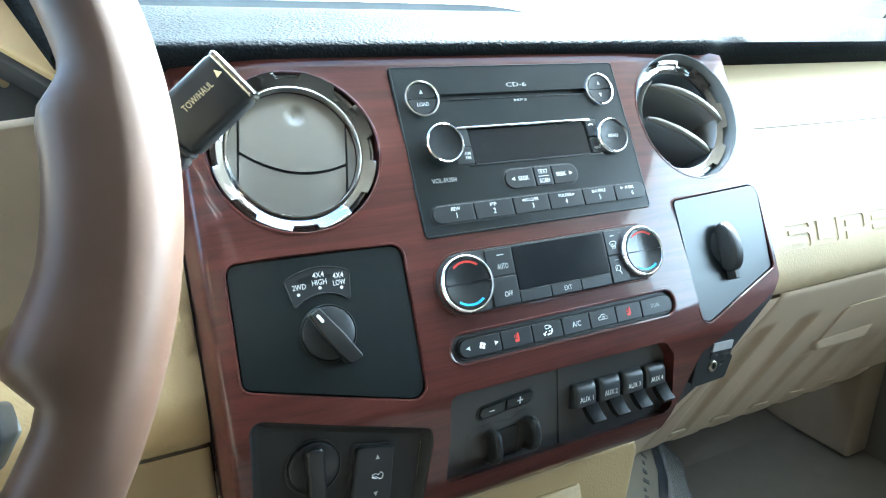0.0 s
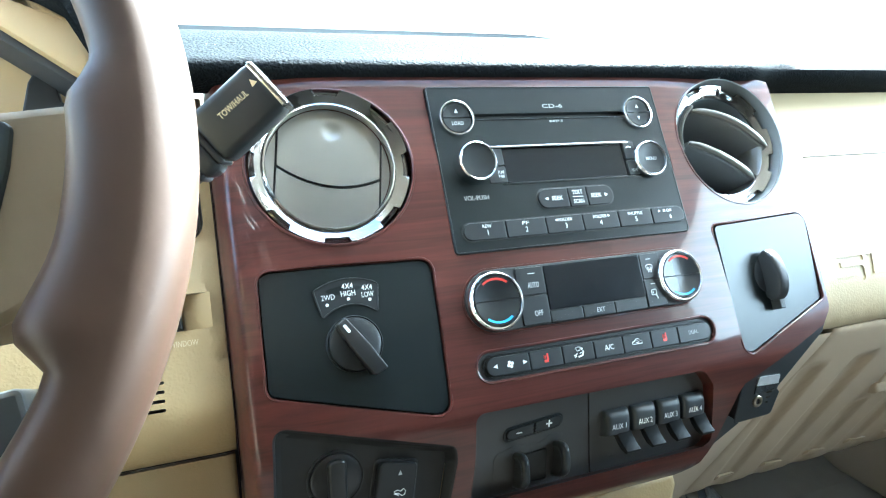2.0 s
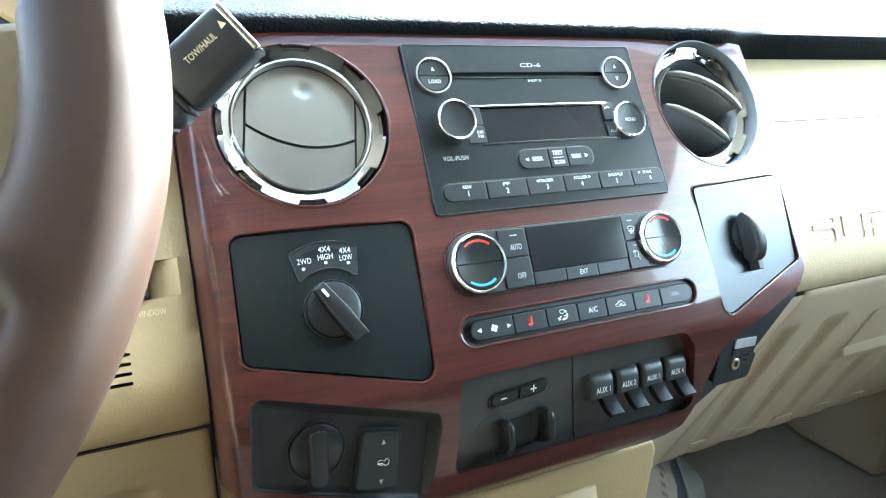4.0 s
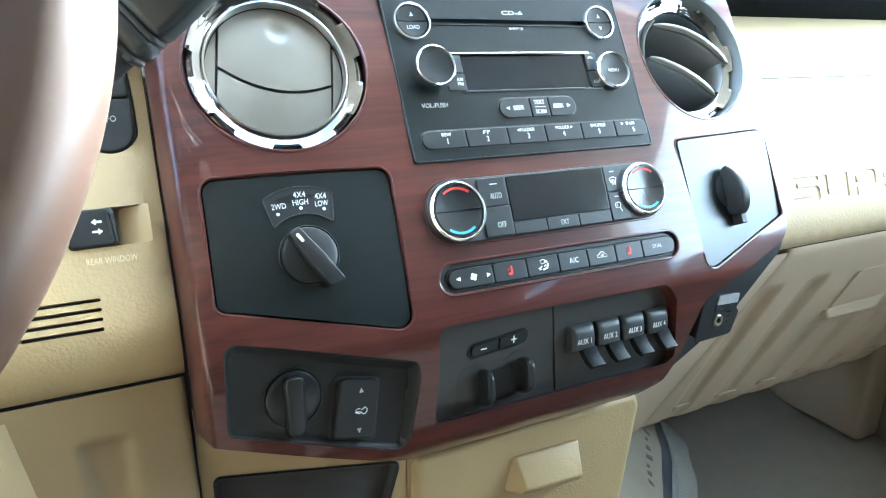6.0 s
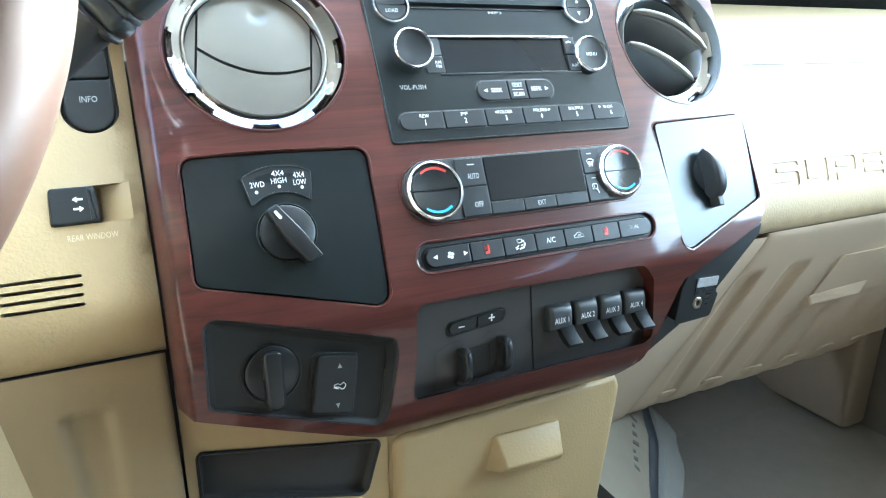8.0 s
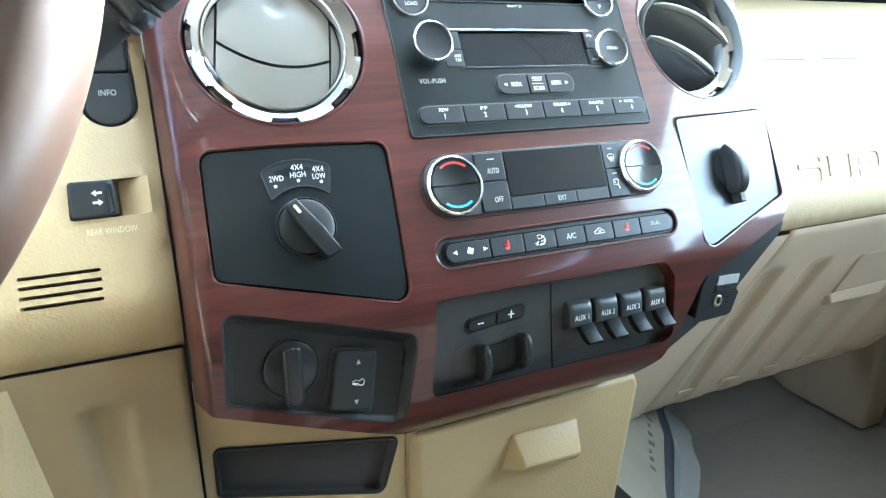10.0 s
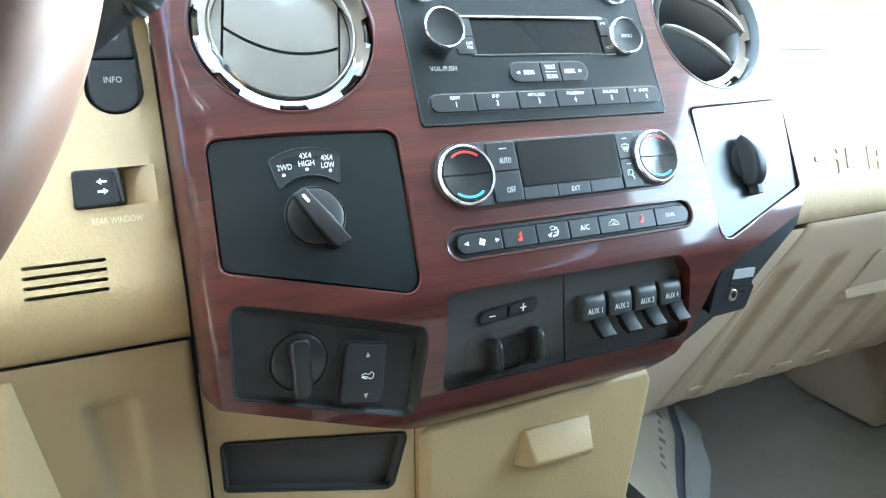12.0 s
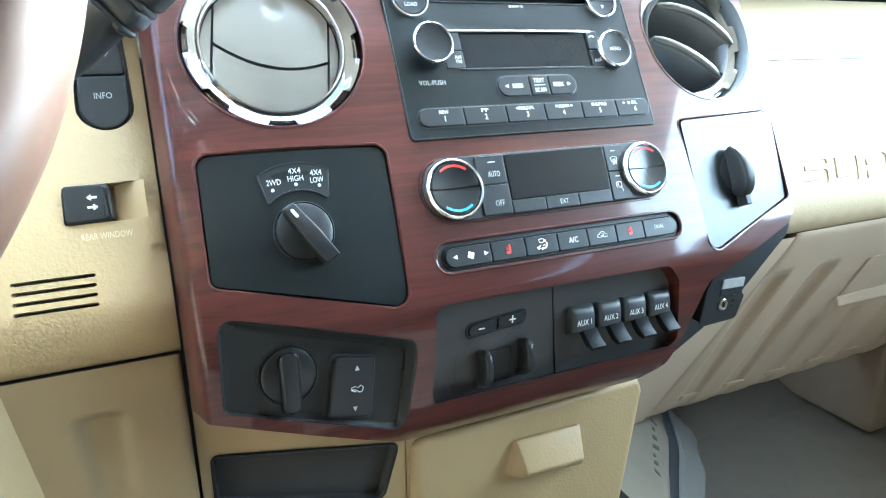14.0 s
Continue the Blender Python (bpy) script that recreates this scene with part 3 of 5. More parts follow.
def castle_ring(c, z, k=8, phase=0.0):
    """The notched bright ring round a vent: a shallow bowl whose outer edge is cut into teeth."""
    bm = bmesh.new()
    cols = []
    steps = 7
    for i in range(k * 2):
        tooth = i % 2 == 0
        lo, hi = (0.0, 0.56) if tooth else (0.585, 0.975)
        for q in range(steps):
            a = phase + 2 * math.pi * (i // 2 + lo + (hi - lo) * q / (steps - 1)) / k
            ro = 0.0578 if tooth else 0.0536
            prof = [(0.0470, z - 0.008), (0.0474, z - 0.0014), (0.0480, z - 0.0010)]
            for f in (0.34, 0.67, 1.0):
                r = 0.0480 + (ro - 0.0010 - 0.0480) * f
                prof.append((r, z - 0.0010 + 0.40 * (r - 0.0480) + 9.0 * (r - 0.0480) ** 2))
            top = prof[-1][1]
            prof += [(ro - 0.0004, top + 0.0002), (ro, top - 0.0005), (ro, top - 0.010)]
            cols.append([bm.verts.new((c[0] + r * math.cos(a), c[1] + r * math.sin(a), n)) for r, n in prof])
    m = len(cols)
    for i in range(m):
        x, y = cols[i], cols[(i + 1) % m]
        for j in range(len(x) - 1):
            bm.faces.new((x[j], y[j], y[j + 1], x[j + 1]))
    return bm


VL, VR = (0.1078, 0.1266), (0.4765, 0.1318)
vent = thing("air_vent", (*VL, -0.010), "closed round air vent with satin silver flaps and notched chrome ring", "air vent", "dash vents")
part("ring", castle_ring(VL, -0.0075, 8, radians(7)), RINGM, vent, "notched chrome ring")
part("flange", lathe(VL, [(0.0520, -0.0118), (0.0536, -0.0108), (0.0566, -0.0092), (0.0570, -0.0100), (0.0570, -0.016)], 72), STEEL, vent, "lower chrome flange behind the teeth")
part("lip", lathe(VL, [(0.0456, -0.014), (0.0457, -0.0076), (0.0463, -0.0066), (0.0472, -0.0068), (0.0478, -0.0082)], 72), CHROME, vent, "thin bright lip")
part("barrel", lathe(VL, [(0.0600, -0.05), (0.0598, -0.016), (0.0560, -0.017), (0.0455, -0.018), (0.0455, -0.05)], 56), WOOD, vent, "wood-grain dish round the ring")
part("backing", slab(circle(VL, 0.0464, 56), -0.05, -0.0185, 0), DARK, vent)
ROT = radians(9)


def vl(x, y):
    return (VL[0] + x * math.cos(ROT) + y * math.sin(ROT), VL[1] - x * math.sin(ROT) + y * math.cos(ROT))


def dome(u, v):
    d = math.hypot(u - VL[0], v - VL[1]) / 0.0456
    return 0.0030 * (1 - min(1, d) ** 2)


R = 0.0452
xl, xr = -0.0372, 0.0372
yl = math.sqrt(R * R - xl * xl)
arc = [(xl + (xr - xl) * i / 14, -0.0022 - 0.0170 * (1 - ((i / 14) - 0.5) ** 2 * 4) * 0.62 - 0.012 * (i / 14) * 0.25) for i in range(15)]
top = [(R * math.cos(a), R * math.sin(a)) for a in np.linspace(math.atan2(yl, xr), math.atan2(yl, xl), 22)]
bot = [(R * math.cos(a), R * math.sin(a)) for a in np.linspace(math.atan2(-yl, xl), math.atan2(-yl, xr) , 22)]
gap = 0.0011


DIM = (0.1128, 0.1545)


def upper_h(u, v):
    d = math.hypot(u - DIM[0], v - DIM[1]) / 0.0088
    return dome(u, v) - (0.0017 * (1 - smooth(d, 0.15, 1.0)))


up_poly = ccw([vl(x, y + gap) for x, y in arc] + [vl(x, y) for x, y in top])
lo_poly = ccw([vl(x, y - gap) for x, y in arc] + [vl(x, y) for x, y in bot][::-1])
bm_up = sheet(up_poly, [], lambda u, v: -0.0150 + upper_h(u, v), 0.0022, 0.004)
part("upper_flap", bm_up, SATIN, vent, "satin silver flap with a thumb dimple", sharp=60)
part("lower_flap", sheet(lo_poly, [], lambda u, v: -0.0150 + dome(u, v), 0.004, 0.004), SATIN, vent, sharp=60)
for s in (-1, 1):
    ang = np.linspace(-math.acos(0.0388 / R), math.acos(0.0388 / R), 14)
    seg = [(s * R * math.cos(a), R * math.sin(a)) for a in ang]
    part("side_cheek", sheet(ccw([vl(x, y) for x, y in seg]), [], lambda u, v: -0.0156 + dome(u, v), 0.004, 0.004), SATIN, vent, sharp=60)

vent = thing("air_vent", (*VR, -0.014), "open round air vent with two silver-edged slats and chrome ring", "air vent", "dash vents")
part("ring", castle_ring(VR, -0.0165, 8, radians(-12)), RINGM, vent, "notched chrome ring")
part("flange", lathe(VR, [(0.0520, -0.0198), (0.0536, -0.0188), (0.0566, -0.0172), (0.0570, -0.0180), (0.0570, -0.024)], 72), STEEL, vent, "lower chrome flange behind the teeth")
part("barrel", lathe(VR, [(0.0605, -0.07), (0.0604, -0.0045), (0.0596, -0.0050), (0.0588, -0.0200), (0.0575, -0.024), (0.0470, -0.020), (0.0462, -0.075), (0.0, -0.080)], 56), BARREL, vent, "slate inner barrel")


# blade grey, raised to include the same haze
VANE = mat("hazed_grey_vent_plastic", (0.21, 0.212, 0.212), 0.36, var=0.08, var_scale=40, bump=0.05, bump_scale=2600)


def slat_line(p0, p1, n0, n1, rise, bow, k=17):
    """The front edge of a blade, bowed out and up in its middle."""
    out = []
    for i in range(k):
        f = i / (k - 1)
        w = 1 - (2 * f - 1) ** 2
        out.append((VR[0] + p0[0] + (p1[0] - p0[0]) * f, VR[1] + p0[1] + (p1[1] - p0[1]) * f + rise * w, n0 + (n1 - n0) * f + bow * w))
    return out


def slat(line):
    """A blade that runs back from its thick rounded front edge."""
    bm = bmesh.new()
    rows = []
    for u, v, n in line:
        prof = [(0.0000, -0.060), (0.0016, -0.058), (0.0024, n - 0.006), (0.0020, n - 0.002), (0.0004, n - 0.001), (-0.0014, n - 0.002), (-0.0018, n - 0.006), (-0.0010, -0.058)]
        rows.append([bm.verts.new((u, v + dy + (m - n) * 0.25, m)) for dy, m in prof])
    for a, b in zip(rows, rows[1:]):
        for j in range(len(a)):
            bm.faces.new((a[j], a[(j + 1) % len(a)], b[(j + 1) % len(a)], b[j]))
    bm.faces.new(rows[0])
    bm.faces.new(rows[-1][::-1])
    return bm


for line in (slat_line((-0.0245, 0.0345), (0.0488, -0.0048), -0.018, -0.0125, 0.006, 0.006), slat_line((-0.0365, 0.0040), (0.0320, -0.0325), -0.018, -0.020, 0.001, 0.006)):
    sl = part("slat", slat(line), VANE, vent, "dark blade with a silver front edge", sharp=60)
    part("front_edge", tube(line, 0.0034, 10, taper=[0.5, 0.8] + [1] * 13 + [0.8, 0.5]), SATIN, sl, "rounded silver edge", sharp=60)
for a0, a1 in ((radians(122), radians(186)), (radians(-44), radians(-1))):
    part("side_cheek", lathe(VR, [(0.0462, -0.050), (0.0466, -0.016), (0.0456, -0.0145), (0.0436, -0.0165), (0.0400, -0.030), (0.0395, -0.050)], 18, a0, a1), SATIN, vent, "curved silver side wall", sharp=60)
for s in (-0.018, 0.012):
    part("inner_vane", box(VR[0] + s - 0.0008, VR[0] + s + 0.0008, VR[1] - 0.038, VR[1] + 0.038, -0.078, -0.052), BLACK, vent)

# ---------------------------------------------------------------- radio
radio = thing("radio", (0.294, 0.1185, 0.0), "charcoal car radio and disc player with chrome-ringed knobs", "car radio")
SLOT = rect(0.2235, 0.3655, 0.1572, 0.1622, 0.0008)
DISP = rect(0.2360, 0.3660, 0.1036, 0.1345, 0.0015)
face = part("faceplate", sheet(rect(0.1880, 0.4000, 0.0518, 0.1854, 0.0025), [SLOT, DISP], radio_h, 0.012, 0.02), PLATE, radio, sharp=50)
part("edge_bead", tube([(u, v, radio_h(u, v) - 0.0002) for u, v in rect(0.1882, 0.3998, 0.0520, 0.1852, 0.0025)], 0.0007, 6, True), SOFT, radio)
part("disc_slot", slab(rect(0.2225, 0.3665, 0.1562, 0.1632, 0.0008), -0.020, -0.0105, 0.0), DARK, radio)
part("slot_lip", slab(rect(0.2235, 0.3655, 0.1566, 0.1576, 0.0003), -0.010, 0.0006, 0.0003, radio_h), PLATE, radio)
part("lettering", words("CD-6", 0.2965, 0.1682, 0.0001, 0.0036, 0.019, radio_h), GREYP, face)
part("lettering", words("MP3", 0.2970, 0.1546, 0.0001, 0.0022, 0.0125, radio_h), GREYP, face)
part("lettering", words("VOL-PUSH", 0.2125, 0.0935, 0.0001, 0.0036, 0.0205, radio_h), GREYP, face)
part("display", slab(rect(0.2425, 0.3545, 0.1040, 0.1322, 0.001), -0.012, -0.0012, 0.0004, radio_h), GLOSS, radio, "dark glossy display")
part("chrome_strip", slab(rect(0.2330, 0.3600, 0.1327, 0.1346, 0.0004), -0.010, 0.0008, 0.0005, radio_h), CHROME, radio, "thin bright strip over the display")
part("lower_ledge", slab(rect(0.2370, 0.3660, 0.1020, 0.1040, 0.0004), -0.010, 0.0004, 0.0004, radio_h), KFACE, radio)


def text_button(parent, poly, n1, text, u, v, size, width=None, h=radio_h, material=SOFT, ink=GREYP, n0=-0.006, b=0.0007):
    """A button with its lettering."""
    btn = part("button", slab(poly, n0, n1, b, h), material, parent)
    if text:
        part("lettering", words(text, u, v, n1 + 0.0001, size, width, h), ink, btn)
    return btn


text_button(radio, rect(0.2265, 0.2418, 0.1040, 0.1176, 0.001), 0.0006, "AM\nFM", 0.2368, 0.1110, 0.0027, 0.0054)
text_button(radio, rect(0.2265, 0.2418, 0.1182, 0.1325, 0.001), 0.0004, "", 0, 0, 0)
tel = text_button(radio, rect(0.3552, 0.3660, 0.1182, 0.1340, 0.001), 0.0006, "", 0, 0, 0)
part("handset_icon", tube([(0.3574 + 0.0046 * i / 6, 0.1282 + 0.0011 * math.sin(math.pi * i / 6), radio_h(0.36, 0.128) + 0.0008) for i in range(7)], 0.0006, 5), WHITE, tel)
text_button(radio, rect(0.3552, 0.3720, 0.1040, 0.1176, 0.001), 0.0006, "AUX", 0.3604, 0.1083, 0.0026, 0.0060)


def pill_row(parent, u0, u1, v0, v1, cuts, n1, h, n0=-0.006, gap=0.0005):
    """Buttons side by side with round ends; returns them."""
    xs = [u0, *cuts, u1]
    out = []
    rr = (v1 - v0) / 2 * 0.98
    for i in range(len(xs) - 1):
        a, b = xs[i] + (gap if i else 0), xs[i + 1] - (gap if i < len(xs) - 2 else 0)
        rs = [rr if i == 0 else 0.0012, rr if i == len(xs) - 2 else 0.0012, rr if i == len(xs) - 2 else 0.0012, rr if i == 0 else 0.0012]
        out.append(part("button", slab(rpoly([(a, v0), (b, v0), (b, v1), (a, v1)], rs, 6), n0, n1, 0.0006, h), SOFT, parent))
    return out


def tri(parent, u, v, n, s, ang, material=WHITE, h=flat):
    p = [(u + s * math.cos(ang + a), v + s * math.sin(ang + a)) for a in (0, 2.25, -2.25)]
    part("arrow_mark", slab(ccw(p), n, n + 0.00015, 0, h), material, parent)


part("button_well", slab(rect(0.2628, 0.3342, 0.0796, 0.0975, 0.0085, 6), -0.004, 0.00025, 0.0002, radio_h), DARK, radio)
sk = pill_row(radio, 0.2640, 0.3330, 0.0806, 0.0965, [0.2910, 0.3080], 0.0015, radio_h)
part("lettering", words("SEEK", 0.2805, 0.0884, 0.0016, 0.0034, 0.0098, radio_h), WHITE, sk[0])
tri(sk[0], 0.2712, 0.0884, 0.0016, 0.0019, math.pi, WHITE, radio_h)
part("lettering", words("TEXT", 0.2995, 0.0922, 0.0016, 0.0034, 0.0095, radio_h), WHITE, sk[1])
part("lettering", words("SCAN", 0.2995, 0.0846, 0.0016, 0.0034, 0.0095, radio_h), WHITE, sk[1])
part("divider_mark", slab(rect(0.2945, 0.3045, 0.0882, 0.0886, 0.0001, 1), 0.0010, 0.0016, 0, radio_h), WHITE, sk[1])
part("lettering", words("SEEK", 0.3165, 0.0886, 0.0016, 0.0034, 0.0098, radio_h), WHITE, sk[2])
tri(sk[2], 0.3258, 0.0886, 0.0016, 0.0019, 0, WHITE, radio_h)
part("button_well", slab(rect(0.1950, 0.3992, 0.0592, 0.0748, 0.0075, 6), -0.004, 0.00025, 0.0002, radio_h), DARK, radio)
pr = pill_row(radio, 0.1963, 0.3980, 0.0603, 0.0738, [0.2309, 0.2655, 0.2988, 0.3325, 0.3653], 0.0015, radio_h)
for btn, (txt, num, u) in zip(pr, (("REW", "1", 0.2155), ("FF", "2", 0.2480), ("FOLDER", "3", 0.2830), ("FOLDER", "4", 0.3150), ("SHUFFLE", "5", 0.3490), ("OK", "6", 0.3835))):
    part("lettering", words(txt, u, 0.0706, 0.0016, 0.0026, 0.0028 * len(txt) * 0.62 + 0.0022, radio_h), WHITE, btn)
    part("lettering", words(num, u, 0.0656, 0.0016, 0.0040, None, radio_h), WHITE, btn)
tri(pr[2], 0.2752, 0.0706, 0.0016, 0.0014, math.pi, WHITE, radio_h)
tri(pr[3], 0.3232, 0.0706, 0.0016, 0.0014, 0, WHITE, radio_h)
tri(pr[5], 0.3732, 0.0706, 0.0016, 0.0014, 0, WHITE, radio_h)
for u in (0.3776, 0.3790):
    part("pause_mark", slab(rect(u - 0.0003, u + 0.0003, 0.0694, 0.0718, 0.0001, 1), 0.0010, 0.0017, 0, radio_h), WHITE, pr[5])


def two_way_knob(parent, c, r, h, marks):
    """A push knob in a chrome ring, split across its middle."""
    z = h(*c)
    kn = part("knob", lathe(c, [(r, z - 0.004), (r, z + 0.0022), (r - 0.0006, z + 0.0034), (r - 0.0016, z + 0.0036), (r - 0.0024, z + 0.0024), (r - 0.0026, z - 0.002)], 40), CHROME, parent, "chrome knob ring")
    rr = r - 0.0026
    for a0 in (0.02, math.pi + 0.02):
        part("push_half", lathe((c[0], c[1] + (0.00025 if a0 < 1 else -0.00025)), [(rr, z - 0.003), (rr, z + 0.0016), (rr - 0.0008, z + 0.0024), (rr * 0.5, z + 0.0017), (0, z + 0.0014)], 24, a0, a0 + math.pi - 0.04), SOFT, kn)
    for kind, txt, dv in marks:
        if kind == "tri":
            tri(kn, c[0], c[1] + dv, z + 0.0022, 0.0020, txt, GREYP)
        else:
            part("lettering", words(txt, c[0], c[1] + dv, z + 0.0022, 0.0030, 0.0098), GREYP, kn)
    return kn


two_way_knob(radio, (0.2088, 0.1587), 0.0147, radio_h, [("tri", math.pi / 2, 0.0050), ("txt", "LOAD", -0.0046)])
two_way_knob(radio, (0.3782, 0.1602), 0.0147, radio_h, [("tri", math.pi / 2, 0.0052), ("tri", -math.pi / 2, -0.0050)])


def turn_knob(parent, c, r, rise, txt=""):
    """A round turning knob with a dished cap in a chrome collar."""
    z = radio_h(*c)
    kn = part("knob", lathe(c, [(r + 0.0004, z - 0.003), (r + 0.0002, z + rise * 0.55), (r - 0.0005, z + rise - 0.0006), (r - 0.0013, z + rise), (r - 0.0021, z + rise - 0.0005), (r - 0.0024, z + rise - 0.002)], 48), CHROME, parent, "chrome collar of the knob")
    part("cap", lathe(c, [(r - 0.0023, z), (r - 0.0023, z + rise - 0.0016), (r * 0.80, z + rise - 0.0016), (r * 0.45, z + rise - 0.0026), (0, z + rise - 0.0030)], 48), SOFT, kn, "dished black knob cap")
    if txt:
        part("lettering", words(txt, c[0] + 0.0005, c[1], z + rise - 0.0022, 0.0030, 0.0105), GREYP, kn)


turn_knob(radio, (0.2150, 0.1196), 0.0158, 0.0120)
turn_knob(radio, (0.3772, 0.1166), 0.0158, 0.0062, "MENU")

# ---------------------------------------------------------------- climate control


climate = thing("climate_control", (0.293, 0.015, 0.0), "black climate control panel with two chrome-ringed temperature knobs", "climate control")
part("face", slab(inset(CL_OUT, 0.0008), -0.014, 0.0052, 0.001), BLACK, climate)
part("display", slab(rect(0.2540, 0.3408, 0.0026, 0.0358, 0.001), 0.0, 0.0062, 0.0004), GLOSS, climate, "dark glossy display")
for poly, txt, u, v, w in ((rect(0.2300, 0.2530, 0.0152, 0.0360, 0.0012), "AUTO", 0.2432, 0.0225, 0.0095), (rect(0.2300, 0.2530, -0.0068, 0.0146, 0.0012), "OFF", 0.2437, 0.0014, 0.0072)):
    text_button(climate, poly, 0.0064, txt, u, v, 0.0042, w, flat, n0=0.0)
part("indicator", slab(rect(0.2398, 0.2458, 0.0308, 0.0315, 0.0002, 1), 0.006, 0.0066, 0), GREYP, climate)
for a, b, txt in ((0.2534, 0.2813, ""), (0.2817, 0.3101, "EXT"), (0.3105, 0.3400, "")):
    text_button(climate, rect(a, b, -0.0072, 0.0020, 0.0008), 0.0062, txt, 0.2971, -0.0026, 0.0036, 0.0072, flat, n0=0.0)
b1 = text_button(climate, rect(0.3414, 0.3600, 0.0158, 0.0360, 0.0008), 0.0064, "", 0, 0, 0, None, flat, n0=0.0)
b2 = text_button(climate, rect(0.3414, 0.3600, -0.0070, 0.0152, 0.0008), 0.0064, "", 0, 0, 0, None, flat, n0=0.0)
part("indicator", slab(rect(0.3470, 0.3512, 0.0312, 0.0319, 0.0002, 1), 0.006, 0.0067, 0), GREYP, b1)
part("indicator", slab(rect(0.3470, 0.3512, 0.0112, 0.0119, 0.0002, 1), 0.006, 0.0067, 0), GREYP, b2)
# windscreen and mirror symbols
zz = 0.0067
icon = tube([(0.3460 + x, 0.0236 + y, zz) for x, y in ((-0.0008, 0.0024), (0.0014, 0.0034), (0.0038, 0.0034), (0.0060, 0.0024), (0.0048, -0.0008), (0.0004, -0.0008))], 0.00032, 4, True)
for k in range(3):
    tube([(0.3472 + 0.0014 * k, 0.0252, zz), (0.3468 + 0.0014 * k, 0.0240, zz), (0.3476 + 0.0014 * k, 0.0222, zz), (0.3472 + 0.0014 * k, 0.0208, zz)], 0.00024, 4, bm=icon)
part("defrost_icon", icon, WHITE, b1)
icon = tube([(0.3462 + x, 0.0026 + y, zz) for x, y in ((0, 0), (0, 0.0034), (0.0010, 0.0042), (0.0042, 0.0042), (0.0046, 0.0034), (0.0046, 0.0006), (0.0038, 0))], 0.00032, 4, True)
tube([(0.3500, 0.0026, zz), (0.3512, 0.0004, zz), (0.3512, -0.0008, zz)], 0.0004, 4, bm=icon)
tube([(0.3478, 0.0060, zz), (0.3476, 0.0048, zz), (0.3480, 0.0038, zz)], 0.00024, 4, bm=icon)
part("mirror_icon", icon, WHITE, b2)


def temp_knob(c, r):
    z = 0.0052
    kn = part("knob", lathe(c, [(r, z - 0.004), (r, z + 0.0036), (r - 0.0005, z + 0.0048), (r - 0.0014, z + 0.0054), (r - 0.0023, z + 0.0052), (r - 0.0029, z + 0.0044), (r - 0.0031, z + 0.001)], 56), CHROME, climate, "chrome ring of the temperature knob")
    rr = r - 0.0031
    for a0 in (0.0, math.pi):
        a = a0 + radians(0)
        s = 0.0003 if a0 < 1 else -0.0003
        part("push_half", lathe((c[0], c[1] + s), [(rr, z), (rr, z + 0.0042), (rr - 0.0010, z + 0.0052), (rr * 0.72, z + 0.0046), (rr * 0.4, z + 0.0036), (0, z + 0.0034)], 28, a + 0.012, a + math.pi - 0.012), KFACE, kn, "dished half of the temperature knob")
    for mt, a0, a1 in ((RED, radians(52), radians(128)), (BLUE, radians(232), radians(308))):
        part("colour_arc", lathe(c, [(r * 0.69, z + 0.0044), (r * 0.69, z + 0.0050), (r * 0.765, z + 0.0054), (r * 0.765, z + 0.0046)], 14, a0, a1), mt, kn, "red warm arc" if mt is RED else "blue cool arc")


temp_knob((0.2104, 0.0143), 0.0216)
temp_knob((0.3757, 0.0150), 0.0214)

# strip of buttons below
strip = thing("button_strip", (0.296, -0.032, 0.0), "black pill-shaped row of climate and seat heater buttons", "button panel")
part("base", slab(inset(H_STRIP, 0.0006), -0.014, 0.0008, 0.0006), BLACK, strip)
part("inner_rim", tube([(u, v, 0.0012) for u, v in rpoly([(0.1945, -0.0398), (0.3995, -0.0398), (0.3995, -0.0240), (0.1945, -0.0240)], 0.0078, 8)], 0.0007, 6, True), SOFT, strip)
sb = pill_row(strip, 0.1960, 0.3980, -0.0386, -0.0252, [0.2305, 0.2581, 0.2856, 0.3120, 0.3384, 0.3649], 0.0042, flat, -0.004, 0.0004)
tri(sb[0], 0.2030, -0.0318, 0.0043, 0.0021, math.pi)
tri(sb[0], 0.2262, -0.0318, 0.0043, 0.0021, 0)
fan = bmesh.new()
for k in range(4):
    a = k * math.pi / 2 + 0.4
    lathe((0.2146 + 0.0016 * math.cos(a), -0.0318 + 0.0016 * math.sin(a)), [(0.0012, 0.0042), (0.0012, 0.00445), (0, 0.00445)], 10, bm=fan)
part("fan_icon", fan, WHITE, sb[0])


def seat_icon(parent, u, v, material=RED):
    """A heated seat seen from its side."""
    bm = slab(rpoly([(u + 0.0004, v + 0.0034), (u + 0.0016, v + 0.0032), (u + 0.0018, v - 0.0022), (u + 0.0004, v - 0.0020)], 0.0005, 3), 0.0042, 0.0044, 0)
    slab(rpoly([(u + 0.0016, v - 0.0010), (u + 0.0014, v - 0.0034), (u - 0.0018, v - 0.0034), (u - 0.0026, v - 0.0016), (u - 0.0004, v - 0.0014)], 0.0006, 3), 0.0042, 0.00445, 0, bm=bm)
    for k in range(2):
        tube([(u - 0.0018 + 0.0013 * k, v - 0.0006, 0.0044), (u - 0.0023 + 0.0013 * k, v + 0.0004, 0.0044), (u - 0.0016 + 0.0013 * k, v + 0.0012, 0.0044), (u - 0.0020 + 0.0013 * k, v + 0.0020, 0.0044)], 0.00028, 4, bm=bm)
    part("seat_icon", bm, material, parent)


